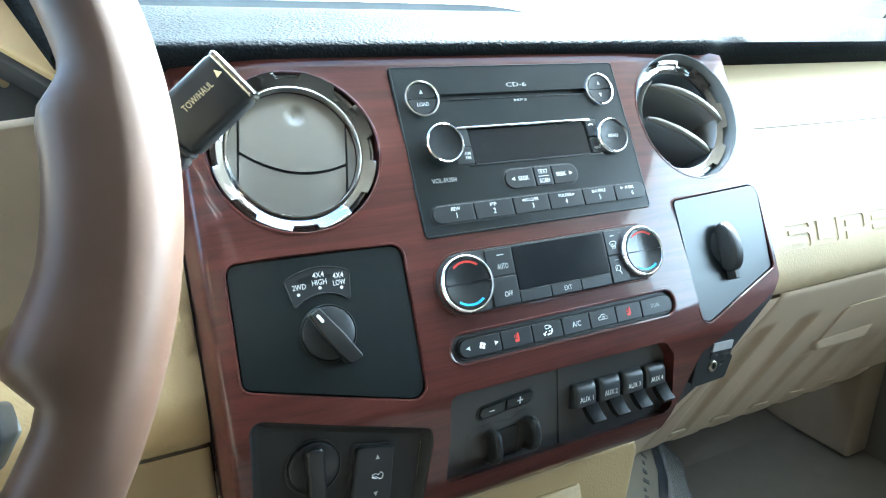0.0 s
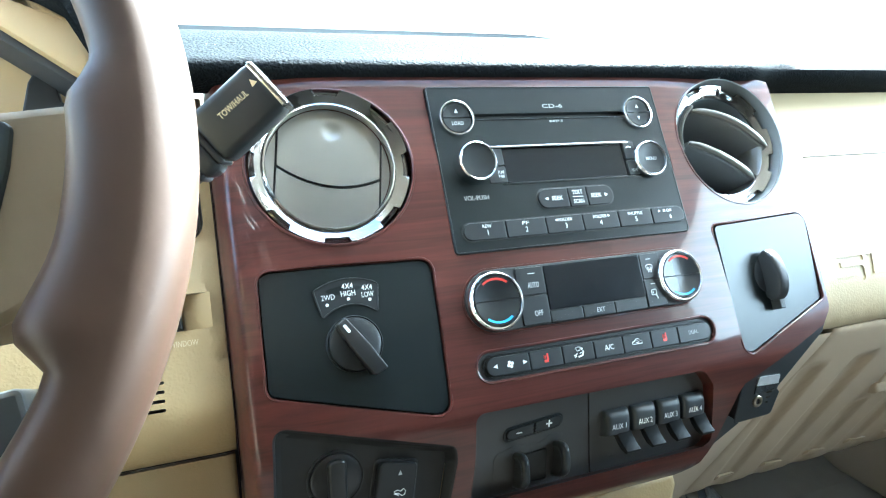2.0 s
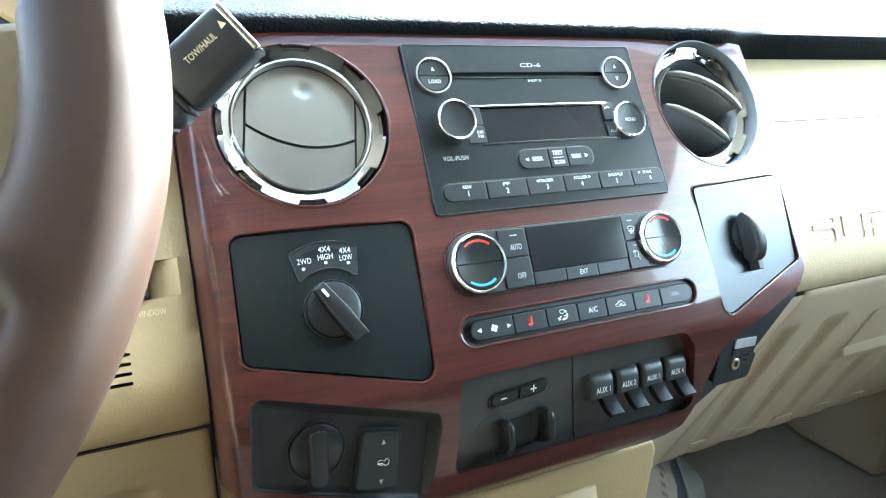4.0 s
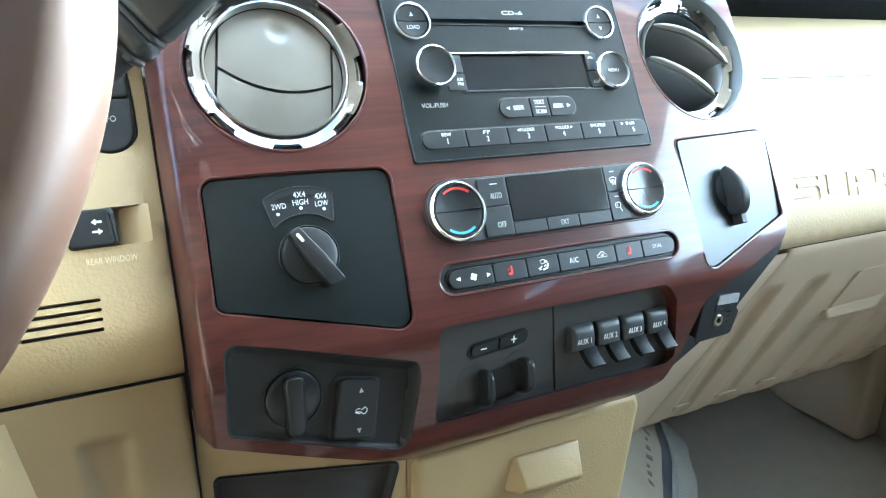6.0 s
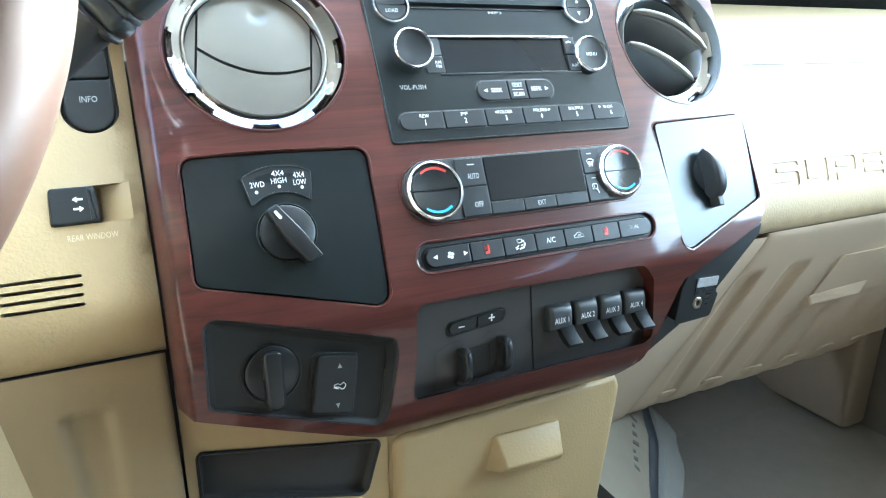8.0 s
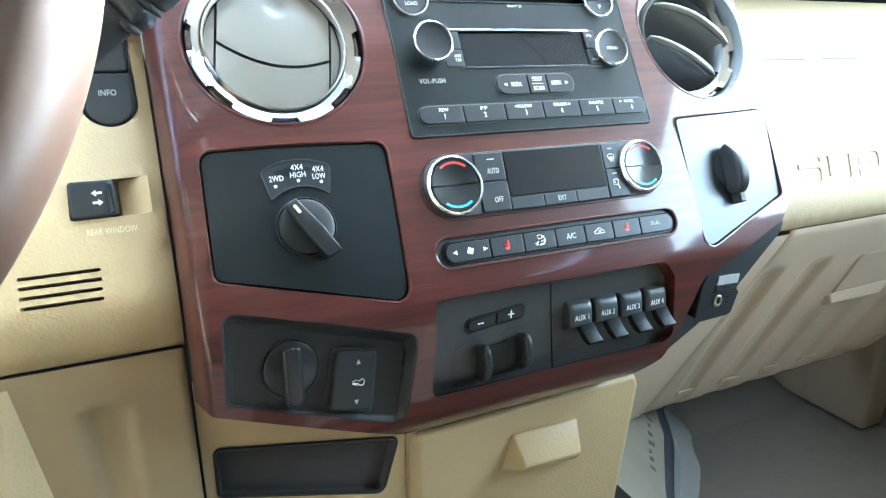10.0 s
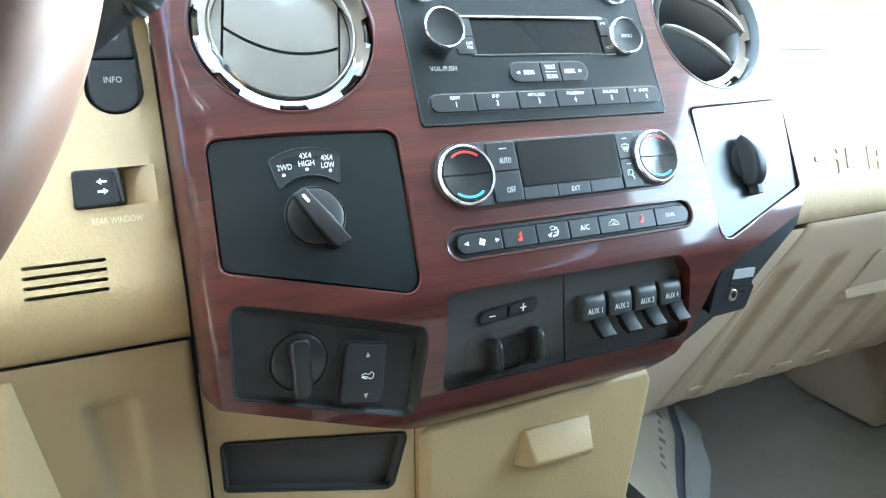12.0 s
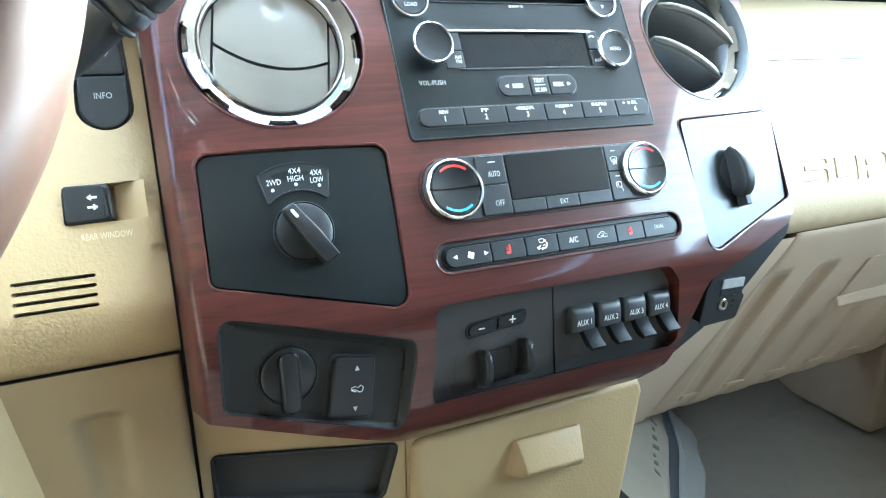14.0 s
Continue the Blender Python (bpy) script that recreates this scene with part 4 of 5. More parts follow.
seat_icon(sb[1], 0.2443, -0.0315)
seat_icon(sb[5], 0.3516, -0.0312)
ic = lathe((0.2748, -0.0294), [(0.0009, 0.0042), (0.0009, 0.0044), (0, 0.0044)], 10)
tube([(0.2757, -0.0308, 0.0044), (0.2754, -0.0326, 0.0044), (0.2744, -0.0344, 0.0044), (0.2722, -0.0347, 0.0044), (0.2708, -0.0352, 0.0044)], 0.0007, 6, bm=ic)
tube([(0.2740, -0.0322, 0.0044), (0.2724, -0.0326, 0.0044)], 0.0004, 5, bm=ic)
tube([(0.2694, -0.0283, 0.0044), (0.2716, -0.0277, 0.0044), (0.2738, -0.0281, 0.0044), (0.2730, -0.0304, 0.0044), (0.2704, -0.0305, 0.0044)], 0.0003, 5, True, bm=ic)
tube([(0.2672, -0.0337, 0.0044), (0.2690, -0.0334, 0.0044), (0.2704, -0.0324, 0.0044)], 0.0005, 5, bm=ic)
tube([(0.2678, -0.0350, 0.0044), (0.2694, -0.0344, 0.0044)], 0.0005, 5, bm=ic)
part("airflow_icon", ic, WHITE, sb[2])
part("lettering", words("A/C", 0.2990, -0.0318, 0.0043, 0.0042, 0.0082), WHITE, sb[3])
ic = tube([(0.3250 + x, -0.0316 + y, 0.0044) for x, y in ((-0.0046, -0.0014), (-0.0044, 0.0004), (-0.0026, 0.0008), (-0.0012, 0.0024), (0.0016, 0.0024), (0.0028, 0.0008), (0.0044, 0.0004), (0.0046, -0.0014))], 0.00036, 4, True)
tube([(0.3236, -0.0320, 0.0044), (0.3262, -0.0320, 0.0044), (0.3266, -0.0312, 0.0044), (0.3244, -0.0306, 0.0044)], 0.0003, 4, bm=ic)
part("recirculation_icon", ic, WHITE, sb[4])
part("lettering", words("DUAL", 0.3800, -0.0312, 0.0043, 0.0032, 0.0092), GREYP, sb[6])

# ---------------------------------------------------------------- drive selector


def fx_h(u, v):
    return B(u, v) - 0.0014


fx = thing("drive_selector", (0.106, 0.0, 0.0), "charcoal switch plate with a rotary drive selector knob", "rotary switch")
plate = part("plate", sheet(inset(H_FX, 0.0021), [], fx_h, 0.010, 0.012), PLATE, fx, sharp=50)
FC = (0.1057, -0.0012)
LEG_OUT = [(FC[0] + 0.0446 * math.cos(a), FC[1] + 0.0446 * math.sin(a)) for a in np.linspace(radians(121), radians(61.5), 11)]
LEG_IN = [(FC[0] + 0.0268 * math.cos(a), FC[1] + 0.0268 * math.sin(a)) for a in np.linspace(radians(46), radians(134.5), 11)]
LEG = rpoly(LEG_OUT + LEG_IN, [0.0022] + [0.0] * 9 + [0.0022, 0.0022] + [0.0] * 9 + [0.0022], 4)
leg = part("legend_panel", slab(LEG, -0.002, 0.0004, 0.0003, fx_h), SOFT, fx)
part("legend_rim", tube([(u, v, fx_h(u, v) + 0.0003) for u, v in LEG], 0.0006, 6, True), SOFT, fx)
for txt, u, v, w in (("2WD", 0.0920, 0.0320, 0.0090), ("4X4", 0.1057, 0.0383, 0.0078), ("HIGH", 0.1057, 0.0333, 0.0098), ("4X4", 0.1190, 0.0360, 0.0074), ("LOW", 0.1190, 0.0311, 0.0084)):
    part("lettering", words(txt, u, v, 0.0005, 0.0037, w, fx_h), WHITE, leg)
for u, v in ((0.0908, 0.0270), (0.1055, 0.0294), (0.1200, 0.0274)):
    part("dot_mark", lathe((u, v), [(0.0011, 0.0004), (0.0011, 0.0006), (0, 0.0006)], 12, h=fx_h), WHITE, leg)
z0 = fx_h(*FC)
dial = part("dial", lathe(FC, [(0.0192, z0 - 0.003), (0.0192, z0 + 0.0004), (0.0186, z0 + 0.0012), (0.0180, z0 + 0.0004), (0.0172, z0 + 0.0024), (0.0150, z0 + 0.0034), (0, z0 + 0.0036)], 48), SOFT, fx)
ANG = radians(121)
dx, dy = math.cos(ANG), math.sin(ANG)


def along(a, b):
    """A point of the grip: a along its pointer, b across it."""
    return (FC[0] + dx * a - dy * b, FC[1] + dy * a + dx * b)


grip = rpoly([along(0.0182, 0.0040), along(0.0182, -0.0044), along(-0.006, -0.0062), along(-0.0250, -0.0056), along(-0.0240, 0.0050), along(-0.004, 0.0056)], [0.002, 0.0014, 0.01, 0.0010, 0.003, 0.01])


def grip_h(u, v):
    a = (u - FC[0]) * dx + (v - FC[1]) * dy
    return 0.0020 * smooth(-a, 0.0, 0.022) - 0.0016 * smooth(a, 0.004, 0.020)


kb = part("knob", pillow(grip, z0, z0 + 0.0105, 0.0026, grip_h, 0.50), GRIPM, fx, "black pointer knob with a white mark")
mk = rpoly([along(0.0150, 0.0010), along(0.0150, -0.0010), along(0.0088, -0.0010), along(0.0088, 0.0010)], 0.0008, 3)
part("pointer_mark", slab(mk, z0 + 0.006, z0 + 0.0107, 0.0001, grip_h), WHITE, kb, "white pointer mark")

# ---------------------------------------------------------------- airbag key switch on the passenger side


def ks_h(u, v):
    """The key plate is flat, across the curve of the trim round it."""
    return 0.0256 - 0.0571 * u + 0.024 * v


ks = thing("key_switch", (0.49, 0.0, 0.0), "charcoal switch plate with a black keyed rotary switch", "key switch")
part("plate", sheet(inset(H_RP, 0.0021), [], ks_h, 0.012, 0.012), KEYPLATE, ks, sharp=50)
KC = (0.4775, 0.0060)
zk = ks_h(*KC)
part("escutcheon", lathe(KC, [(0.0160, zk - 0.002), (0.0158, zk + 0.0010), (0.0140, zk + 0.0016), (0, zk + 0.0016)], 40), SOFT, ks)


def key_ring(u, f, k=40):
    """The oval outline of the key head in the plane across u, drawn in by the factor f."""
    out = []
    for i in range(k):
        q = 2 * math.pi * i / k
        x, y = math.cos(q), math.sin(q)
        out.append((u, 0.0050 + 0.0222 * f * y + 0.004 * (1 - f) * y, zk + 0.0068 + 0.0118 * f * x * (1.0 - 0.10 * y)))
    return out


part("key_head", loft([key_ring(0.4758 + du, f) for du, f in ((-0.0054, 0.55), (-0.0053, 0.84), (-0.0047, 0.95), (-0.0034, 1.0), (0.0034, 1.0), (0.0047, 0.96), (0.0053, 0.86), (0.0054, 0.55))]),
     KNOBM, ks, "black oval key head standing in the switch", sharp=50)
part("tab", slab(rect(0.4742, 0.4806, -0.0246, -0.0120, 0.001), zk, zk + 0.0095, 0.001), BLACK, ks, "small tab under the key head")

# ---------------------------------------------------------------- lamp and pedal switches
LSH = Vector((-0.0029, 0.0008, 0.0135))
lamp_panel = thing("switch_panel", (0.105, -0.093, -0.03), "shallow black panel with lamp knob and pedal rocker", "switch panel", m=PM @ Matrix.Translation(LSH))
part("recess", sheet(inset(H_LL, 0.003), [], ll_h, 0.010, 0.01), mat("matt_black_panel", (0.018, 0.0182, 0.0178), 0.42, spec=0.3, var=0.12, var_scale=40, bump=0.10, bump_scale=2600), lamp_panel, sharp=50)


def liner(hole, top, bottom, r=0.0015):
    """A band that lines an opening, with a rounded lip."""
    bm = bmesh.new()
    k = len(hole)
    rings = []
    for d_, f in ((-0.0008, 0.0), (0.0, 0.0), (r * 0.4, -r * 0.15), (r, -r * 0.7), (r * 1.25, -r * 1.6)):
        rings.append([bm.verts.new((u, v, top(u, v) + f)) for u, v in inset(hole, d_)])
    rings.append([bm.verts.new((u, v, bottom(u, v))) for u, v in inset(hole, 0.0055)])
    for a, b in zip(rings, rings[1:]):
        for i in range(k):
            bm.faces.new((a[i], a[(i + 1) % k], b[(i + 1) % k], b[i]))
    return bm


edge = liner(H_LL, lambda u, v: B(u, v) - 0.0002, lambda u, v: ll_h(u, v) + 0.0133, 0.0015)
bmesh.ops.translate(edge, verts=edge.verts, vec=-LSH)
part("lined_edge", edge, KNOBM, lamp_panel, sharp=70)
LC = (0.0885, -0.0885)
part("dial", lathe(LC, [(0.0200, -0.004), (0.0196, 0.0008), (0.0188, 0.0008), (0.0186, -0.0012), (0.0178, -0.0012), (0.0172, 0.0030), (0.0150, 0.0042), (0, 0.0042)], 44, h=ll_h), GRIPM, lamp_panel, "black round lamp dial")
bar = rpoly([(0.0820, -0.0745), (0.0950, -0.0745), (0.0945, -0.1135), (0.0825, -0.1135)], [0.0045, 0.0045, 0.0058, 0.0058], 8)
part("grip_bar", pillow(bar, 0.0, 0.0115, 0.0036, ll_h), GRIPM, lamp_panel, "raised grip bar of the lamp knob")
part("rocker_well", slab(rpoly([(0.1160, -0.0800), (0.1475, -0.0865), (0.1420, -0.1300), (0.1080, -0.1230)], 0.004), -0.006, 0.0010, 0.0006, ll_h), DARK, lamp_panel)
RK = rpoly([(0.1180, -0.0825), (0.1452, -0.0880), (0.1395, -0.1275), (0.1108, -0.1212)], 0.0035)
rk = part("rocker", slab(RK, 0.0, 0.0062, 0.0018, lambda u, v: ll_h(u, v) + 0.0016 * smooth(abs(v + 0.105), 0.0, 0.02)), KNOBM, lamp_panel, "black pedal adjust rocker")
rz = lambda u, v: ll_h(u, v) + 0.0080
tri(rk, 0.1318, -0.0928, 0.0001, 0.0020, math.pi / 2, GREYP, rz)
tri(rk, 0.1290, -0.1188, 0.0001, 0.0020, -math.pi / 2, GREYP, rz)
ic = tube([(0.1308 + x, -0.1058 + y, rz(0.1308, -0.1058) + 0.0009) for x, y in ((-0.0040, 0.0010), (-0.0012, 0.0016), (0.0006, 0.0004), (0.0030, 0.0018), (0.0042, 0.0000), (0.0030, -0.0022), (0.0012, -0.0026), (-0.0008, -0.0008), (-0.0034, -0.0002))], 0.0003, 4, True)
tube([(0.1308 - 0.0042, -0.1062, rz(0.13, -0.106) + 0.0009), (0.1308 - 0.0010, -0.1078, rz(0.13, -0.107) + 0.0009)], 0.0005, 4, bm=ic)
part("foot_icon", ic, WHITE, rk)

# ---------------------------------------------------------------- trailer brake controller
brake = thing("brake_controller", (0.235, -0.095, -0.03), "black trailer brake control with gain buttons and squeeze levers", "brake control")
part("plate", slab(ccw([(0.1780, -0.0580), (0.2820, -0.0580), (0.2905, -0.1310), (0.1780, -0.1310)]), -0.012, 0.0, 0.0006, low_h), LOWPLATE, brake)
well = rpoly([(0.2118, -0.0880), (0.2600, -0.0836), (0.2610, -0.0748), (0.2128, -0.0792)], 0.0042, 5)
part("button_well", slab(inset(well, -0.0012), -0.004, 0.0008, 0.0006, low_h), SOFT, brake)
bmn = part("button", slab(rpoly([(0.2128, -0.0878), (0.2354, -0.0858), (0.2358, -0.0776), (0.2134, -0.0794)], [0.004, 0.0005, 0.0005, 0.004], 5), 0, 0.0030, 0.0009, low_h), SOFT, brake)
bpl = part("button", slab(rpoly([(0.2362, -0.0857), (0.2592, -0.0838), (0.2598, -0.0752), (0.2366, -0.0775)], [0.0005, 0.004, 0.004, 0.0005], 5), 0, 0.0030, 0.0009, low_h), SOFT, brake)
part("minus_mark", slab(rect(0.2205, 0.2255, -0.0834, -0.0824, 0.0002, 1), 0.002, 0.0032, 0, low_h), WHITE, bmn)
pm = slab(rect(0.2455, 0.2508, -0.0810, -0.0800, 0.0002, 1), 0.002, 0.0032, 0, low_h)
slab(rect(0.2476, 0.2487, -0.0832, -0.0778, 0.0002, 1), 0.002, 0.00322, 0, low_h, bm=pm)
part("plus_mark", pm, WHITE, bpl)


def lever(u, w, v0, r):
    """A thumb lever: a thick disc that stands out of the plate, dished on its flanks."""
    bm = bmesh.new()
    rows = []
    k = 28
    for du, sc in ((-w / 2 + 0.0016, 0.45), (-w / 2 + 0.0014, 0.62), (-w / 2 + 0.0002, 0.72), (-w / 2, 0.86), (-w / 2 + 0.0006, 0.95), (-w / 2 + 0.0018, 1.0), (w / 2 - 0.0018, 1.0), (w / 2 - 0.0006, 0.95), (w / 2, 0.86)):
        row = []
        for i in range(k):
            a = 2 * math.pi * i / k
            x, y = math.copysign(abs(math.cos(a)) ** 0.62, math.cos(a)), math.copysign(abs(math.sin(a)) ** 0.72, math.sin(a))
            row.append(bm.verts.new((u + du, v0 + r * sc * y, low_h(u, v0) + 0.0030 + 0.0170 * sc * x + 0.30 * r * sc * y)))
        rows.append(row)
    for a, b in zip(rows, rows[1:]):
        for j in range(k):
            bm.faces.new((a[j], a[(j + 1) % k], b[(j + 1) % k], b[j]))
    bm.faces.new(rows[0])
    bm.faces.new(rows[-1][::-1])
    return bm


WELL = rpoly([(0.2040, -0.0968), (0.2215, -0.0920), (0.2420, -0.0945), (0.2500, -0.0895), (0.2640, -0.0900), (0.2665, -0.1272), (0.2030, -0.1272)], [0.006, 0.008, 0.006, 0.008, 0.005, 0.003, 0.003])
part("lever_well", slab(WELL, -0.004, 0.0003, 0.0002, low_h), LOWPLATE, brake, "shallow hollow behind the levers")
part("lever", lever(0.2232, 0.0060, -0.1115, 0.0138), SOFT, brake, "curved black squeeze lever")
part("lever", lever(0.2572, 0.0064, -0.1092, 0.0138), SOFT, brake, "curved black squeeze lever")
# dark slab in place of the shaded hollow between the levers
part("lever_gap_dark", slab(rpoly([(0.2250, -0.1010), (0.2490, -0.0990), (0.2490, -0.1235), (0.2250, -0.1245)], 0.002), 0, 0.0022, 0.0012, low_h), KNOBM, brake)

# ---------------------------------------------------------------- auxiliary switches
aux = thing("switch_panel", (0.345, -0.095, -0.03), "black panel of four auxiliary paddle switches", "switch panel")
part("plate", slab(ccw([(0.2828, -0.0580), (0.4150, -0.0580), (0.4090, -0.1310), (0.2913, -0.1310)]), -0.012, 0.0004, 0.0006, low_h), LOWPLATE, aux)
for k, u in enumerate((0.3086, 0.3336, 0.3584, 0.3834)):
    hood = bmesh.new()
    w = 0.0106
    prof = [(-0.0800, -0.0010), (-0.0803, 0.0024), (-0.0814, 0.0052), (-0.0836, 0.0078), (-0.0870, 0.0098), (-0.0915, 0.0111), (-0.0960, 0.0118), (-0.0990, 0.0121), (-0.0999, 0.0114), (-0.1000, -0.002)]
    rows = []
    for du, sc in ((-w, 0.62), (-w + 0.0003, 0.78), (-w + 0.0010, 0.90), (-w + 0.0022, 0.97), (-w + 0.0042, 1.0), (w - 0.0042, 1.0), (w - 0.0022, 0.98), (w - 0.0010, 0.92), (w - 0.0003, 0.82), (w, 0.66)):
        rows.append([hood.verts.new((u - 0.0006 + du, v, n * sc + low_h(u, v))) for v, n in prof])
    for a, b in zip(rows, rows[1:]):
        for j in range(len(prof)):
            hood.faces.new((a[j], a[(j + 1) % len(prof)], b[(j + 1) % len(prof)], b[j]))
    hood.faces.new(rows[0])
    hood.faces.new(rows[-1][::-1])
    sw = part("switch_hood", hood, HOOD, aux, "rounded black switch hood")
    part("lettering", words("AUX %d" % (k + 1), u - 0.0014, -0.0936, 0.0119, 0.0042, 0.0134, lambda a, b: low_h(a, b) - 0.24 * (b + 0.0936)), WHITE, sw)
    tongue = bmesh.new()
    rows = []
    for du, f in ((-0.0066, 0.55), (-0.0062, 0.9), (-0.0054, 1.0), (0.0054, 1.0), (0.0062, 0.9), (0.0066, 0.55)):
        pr_ = [(-0.0985, 0.0105 + 0.0012 * f), (-0.1030, 0.0120 + 0.0014 * f), (-0.1075, 0.0142 + 0.0015 * f), (-0.1118, 0.0170 + 0.0016 * f), (-0.1140, 0.0190 + 0.0014 * f), (-0.1154, 0.0198 + 0.0002 * f), (-0.1162, 0.0182),
               (-0.1120, 0.0120), (-0.1060, 0.0085), (-0.0985, 0.0060)]
        rows.append([tongue.verts.new((u + 0.0036 + du + 0.36 * (-0.0985 - v), v, n + low_h(u, v))) for v, n in pr_])
    for a, b in zip(rows, rows[1:]):
        for j in range(10):
            tongue.faces.new((a[j], a[(j + 1) % 10], b[(j + 1) % 10], b[j]))
    tongue.faces.new(rows[0])
    tongue.faces.new(rows[-1][::-1])
    part("paddle", tongue, PADDLE, sw, "projecting switch paddle")
    part("pin_mark", slab(rect(u - 0.0005, u + 0.0035, -0.1190, -0.1182, 0.0002, 1), -0.001, 0.0008, 0, low_h), BLACK, sw)

# ---------------------------------------------------------------- jack plate


def jack_h(u, v):
    return -0.0385 - 0.45 * soft(-0.058 - v, 0.002)


jk = thing("jack_panel", (0.50, -0.09, -0.06), "small black panel with an audio input jack", "jack panel")
part("plate", slab(rpoly([(0.5800, -0.0390), (0.4765, -0.0790), (0.4700, -0.0900), (0.4640, -0.1235), (0.5110, -0.1222), (0.5195, -0.1018), (0.5147, -0.0985), (0.5690, -0.0535)],
                         [0.002, 0.004, 0.006, 0.003, 0.006, 0.003, 0.002, 0.003]), -0.025, 0.0, 0.0015, jack_h), SOFT, jk)
part("edge_strip", slab(rpoly([(0.4735, -0.1232), (0.4326, -0.1432), (0.4180, -0.1360), (0.4560, -0.1130)], 0.0015), -0.025, -0.0006, 0.0012, jack_h), SOFT, jk, "black strip along the trim edge")
JC = (0.4909, -0.1068)
part("jack", lathe(JC, [(0.0055, -0.002), (0.0053, 0.0015), (0.0043, 0.0024), (0.0030, 0.0020), (0.0028, -0.003), (0, -0.003)], 24, h=jack_h), BRASS, jk, "brass-rimmed audio jack")
part("label_tail", slab(rpoly([(0.4860, -0.0992), (0.4872, -0.0928), (0.5145, -0.0938), (0.5135, -0.0990)], 0.001), -0.002, 0.0008, 0.0003, jack_h), mat("scuffed_black_label", (0.03, 0.032, 0.034), 0.22, var=0.5, var_scale=220, bump=0.6, bump_scale=400), jk, "scuffed lower half of the label")
part("jack_hole", lathe(JC, [(0.0027, 0.0006), (0.0012, 0.0), (0, 0.0)], 16, h=jack_h), DARK, jk)
part("badge", slab(rpoly([(0.4872, -0.0925), (0.4895, -0.0842), (0.5160, -0.0852), (0.5145, -0.0935)], 0.0012), -0.002, 0.0014, 0.0004, jack_h), mat("worn_silver_label", (0.50, 0.51, 0.52), 0.30, metal=0.35, var=0.25, var_scale=150), jk, "scuffed silver label")
for k in range(3):
    part("print_bar", slab(rect(0.5015, 0.5085 - 0.002 * k, -0.1010 - 0.0045 * k, -0.0995 - 0.0045 * k, 0.0002, 1), -0.001, 0.0003, 0, jack_h), STEEL, jk)

# ---------------------------------------------------------------- beige driver side panel
SW_HOLE = rpoly([(-0.0275, 0.0245), (0.0180, 0.0252), (0.0178, 0.0500), (-0.0272, 0.0492)], 0.002)
POD = ccw(circle((0.0022, 0.1020), 0.0170, 22, math.pi, 2 * math.pi) + [(0.0180, 0.1500), (0.0150, 0.1960), (-0.0080, 0.1960), (-0.0125, 0.1500)])
SLOTS = [rect(-0.0580, -0.0146, v - 0.0011, v + 0.0011, 0.0010, 3) for v in (-0.0066, -0.0124, -0.0183, -0.0242)]
lp = thing("side_panel", (-0.03, 0.05, -0.03), "beige grained vinyl dash panel with small speaker slots", "dash panel")
body = part("body", sheet(ccw([(-0.54, -0.0588), (0.0262, -0.0588), (0.0264, 0.204), (-0.020, 0.204), (-0.030, 0.160), (-0.54, 0.160)]), [SW_HOLE, POD, *SLOTS], left_h, 0.008, 0.012), BEIGE, lp, sharp=50)
part("slot_backing", slab(rect(-0.062, -0.010, -0.030, 0.0, 0.001), -0.06, -0.040, 0), DARK, lp)
tray_bm = slab(inset(SW_HOLE, -0.002), -0.06, -0.046, 0)
part("switch_recess", tray_bm, BEIGE_S, lp)
ramp = grid([0, 1], [0, 1], lambda a, b: (0.001 + 0.0175 * a, 0.0250 + 0.0246 * b, -0.0420 + 0.0102 * a), (0, 0, -0.004))
part("recess_ramp", ramp, BEIGE_S, lp)
part("lettering", words("REAR WINDOW", -0.0054, 0.0166, 0.0001, 0.0040, 0.0280, left_h), CREAM, body)

rw = thing("window_switch", (-0.014, 0.037, -0.032), "black rear window rocker switch with two arrows", "rocker switch")
rk = part("rocker", slab(rpoly([(-0.0268, 0.0250), (-0.0010, 0.0252), (-0.0014, 0.0486), (-0.0268, 0.0486)], 0.0026), -0.050, -0.0295, 0.0016), SOFT, rw)
part("rocker_end", slab(rpoly([(-0.0055, 0.0256), (-0.0002, 0.0258), (-0.0008, 0.0460), (-0.0060, 0.0478)], 0.0015), -0.050, -0.0285, 0.002), SOFT, rw)
for v, s in ((0.0402, -1), (0.0342, 1)):
    ar = ccw([(-0.0112 + s * x, v + y) for x, y in ((-0.0028, 0.0007), (0.0004, 0.0007), (0.0004, 0.0020), (0.0030, 0.0), (0.0004, -0.0020), (0.0004, -0.0007), (-0.0028, -0.0007))])
    part("arrow_mark", slab(ar, -0.030, -0.02935, 0), WHITE, rk)

pod = thing("info_buttons", (0.002, 0.14, -0.045), "black rounded pod of display menu buttons", "button pod")
part("pod_base", slab(inset(POD, 0.0004), -0.075, -0.046, 0.0015), SOFT, pod)
b = part("button", slab(ccw(circle((0.0022, 0.1020), 0.0148, 22, math.pi, 2 * math.pi) + [(0.0166, 0.1228), (-0.0118, 0.1228)]), -0.06, -0.0425, 0.0016), SOFT, pod)
part("lettering", words("INFO", 0.0020, 0.1092, -0.0424, 0.0042, 0.0104), GREYP, b)
b = part("button", slab(rpoly([(-0.0118, 0.1238), (0.0166, 0.1238), (0.0155, 0.1590), (-0.0100, 0.1590)], 0.003), -0.06, -0.0430, 0.002), SOFT, pod)
part("lettering", words("SETUP", 0.0022, 0.1378, -0.0429, 0.0042, 0.0125), GREYP, b)
b = part("button", slab(rpoly([(-0.0100, 0.1600), (0.0155, 0.1600), (0.0140, 0.1930), (-0.0070, 0.1930)], 0.003), -0.06, -0.0430, 0.002), SOFT, pod)

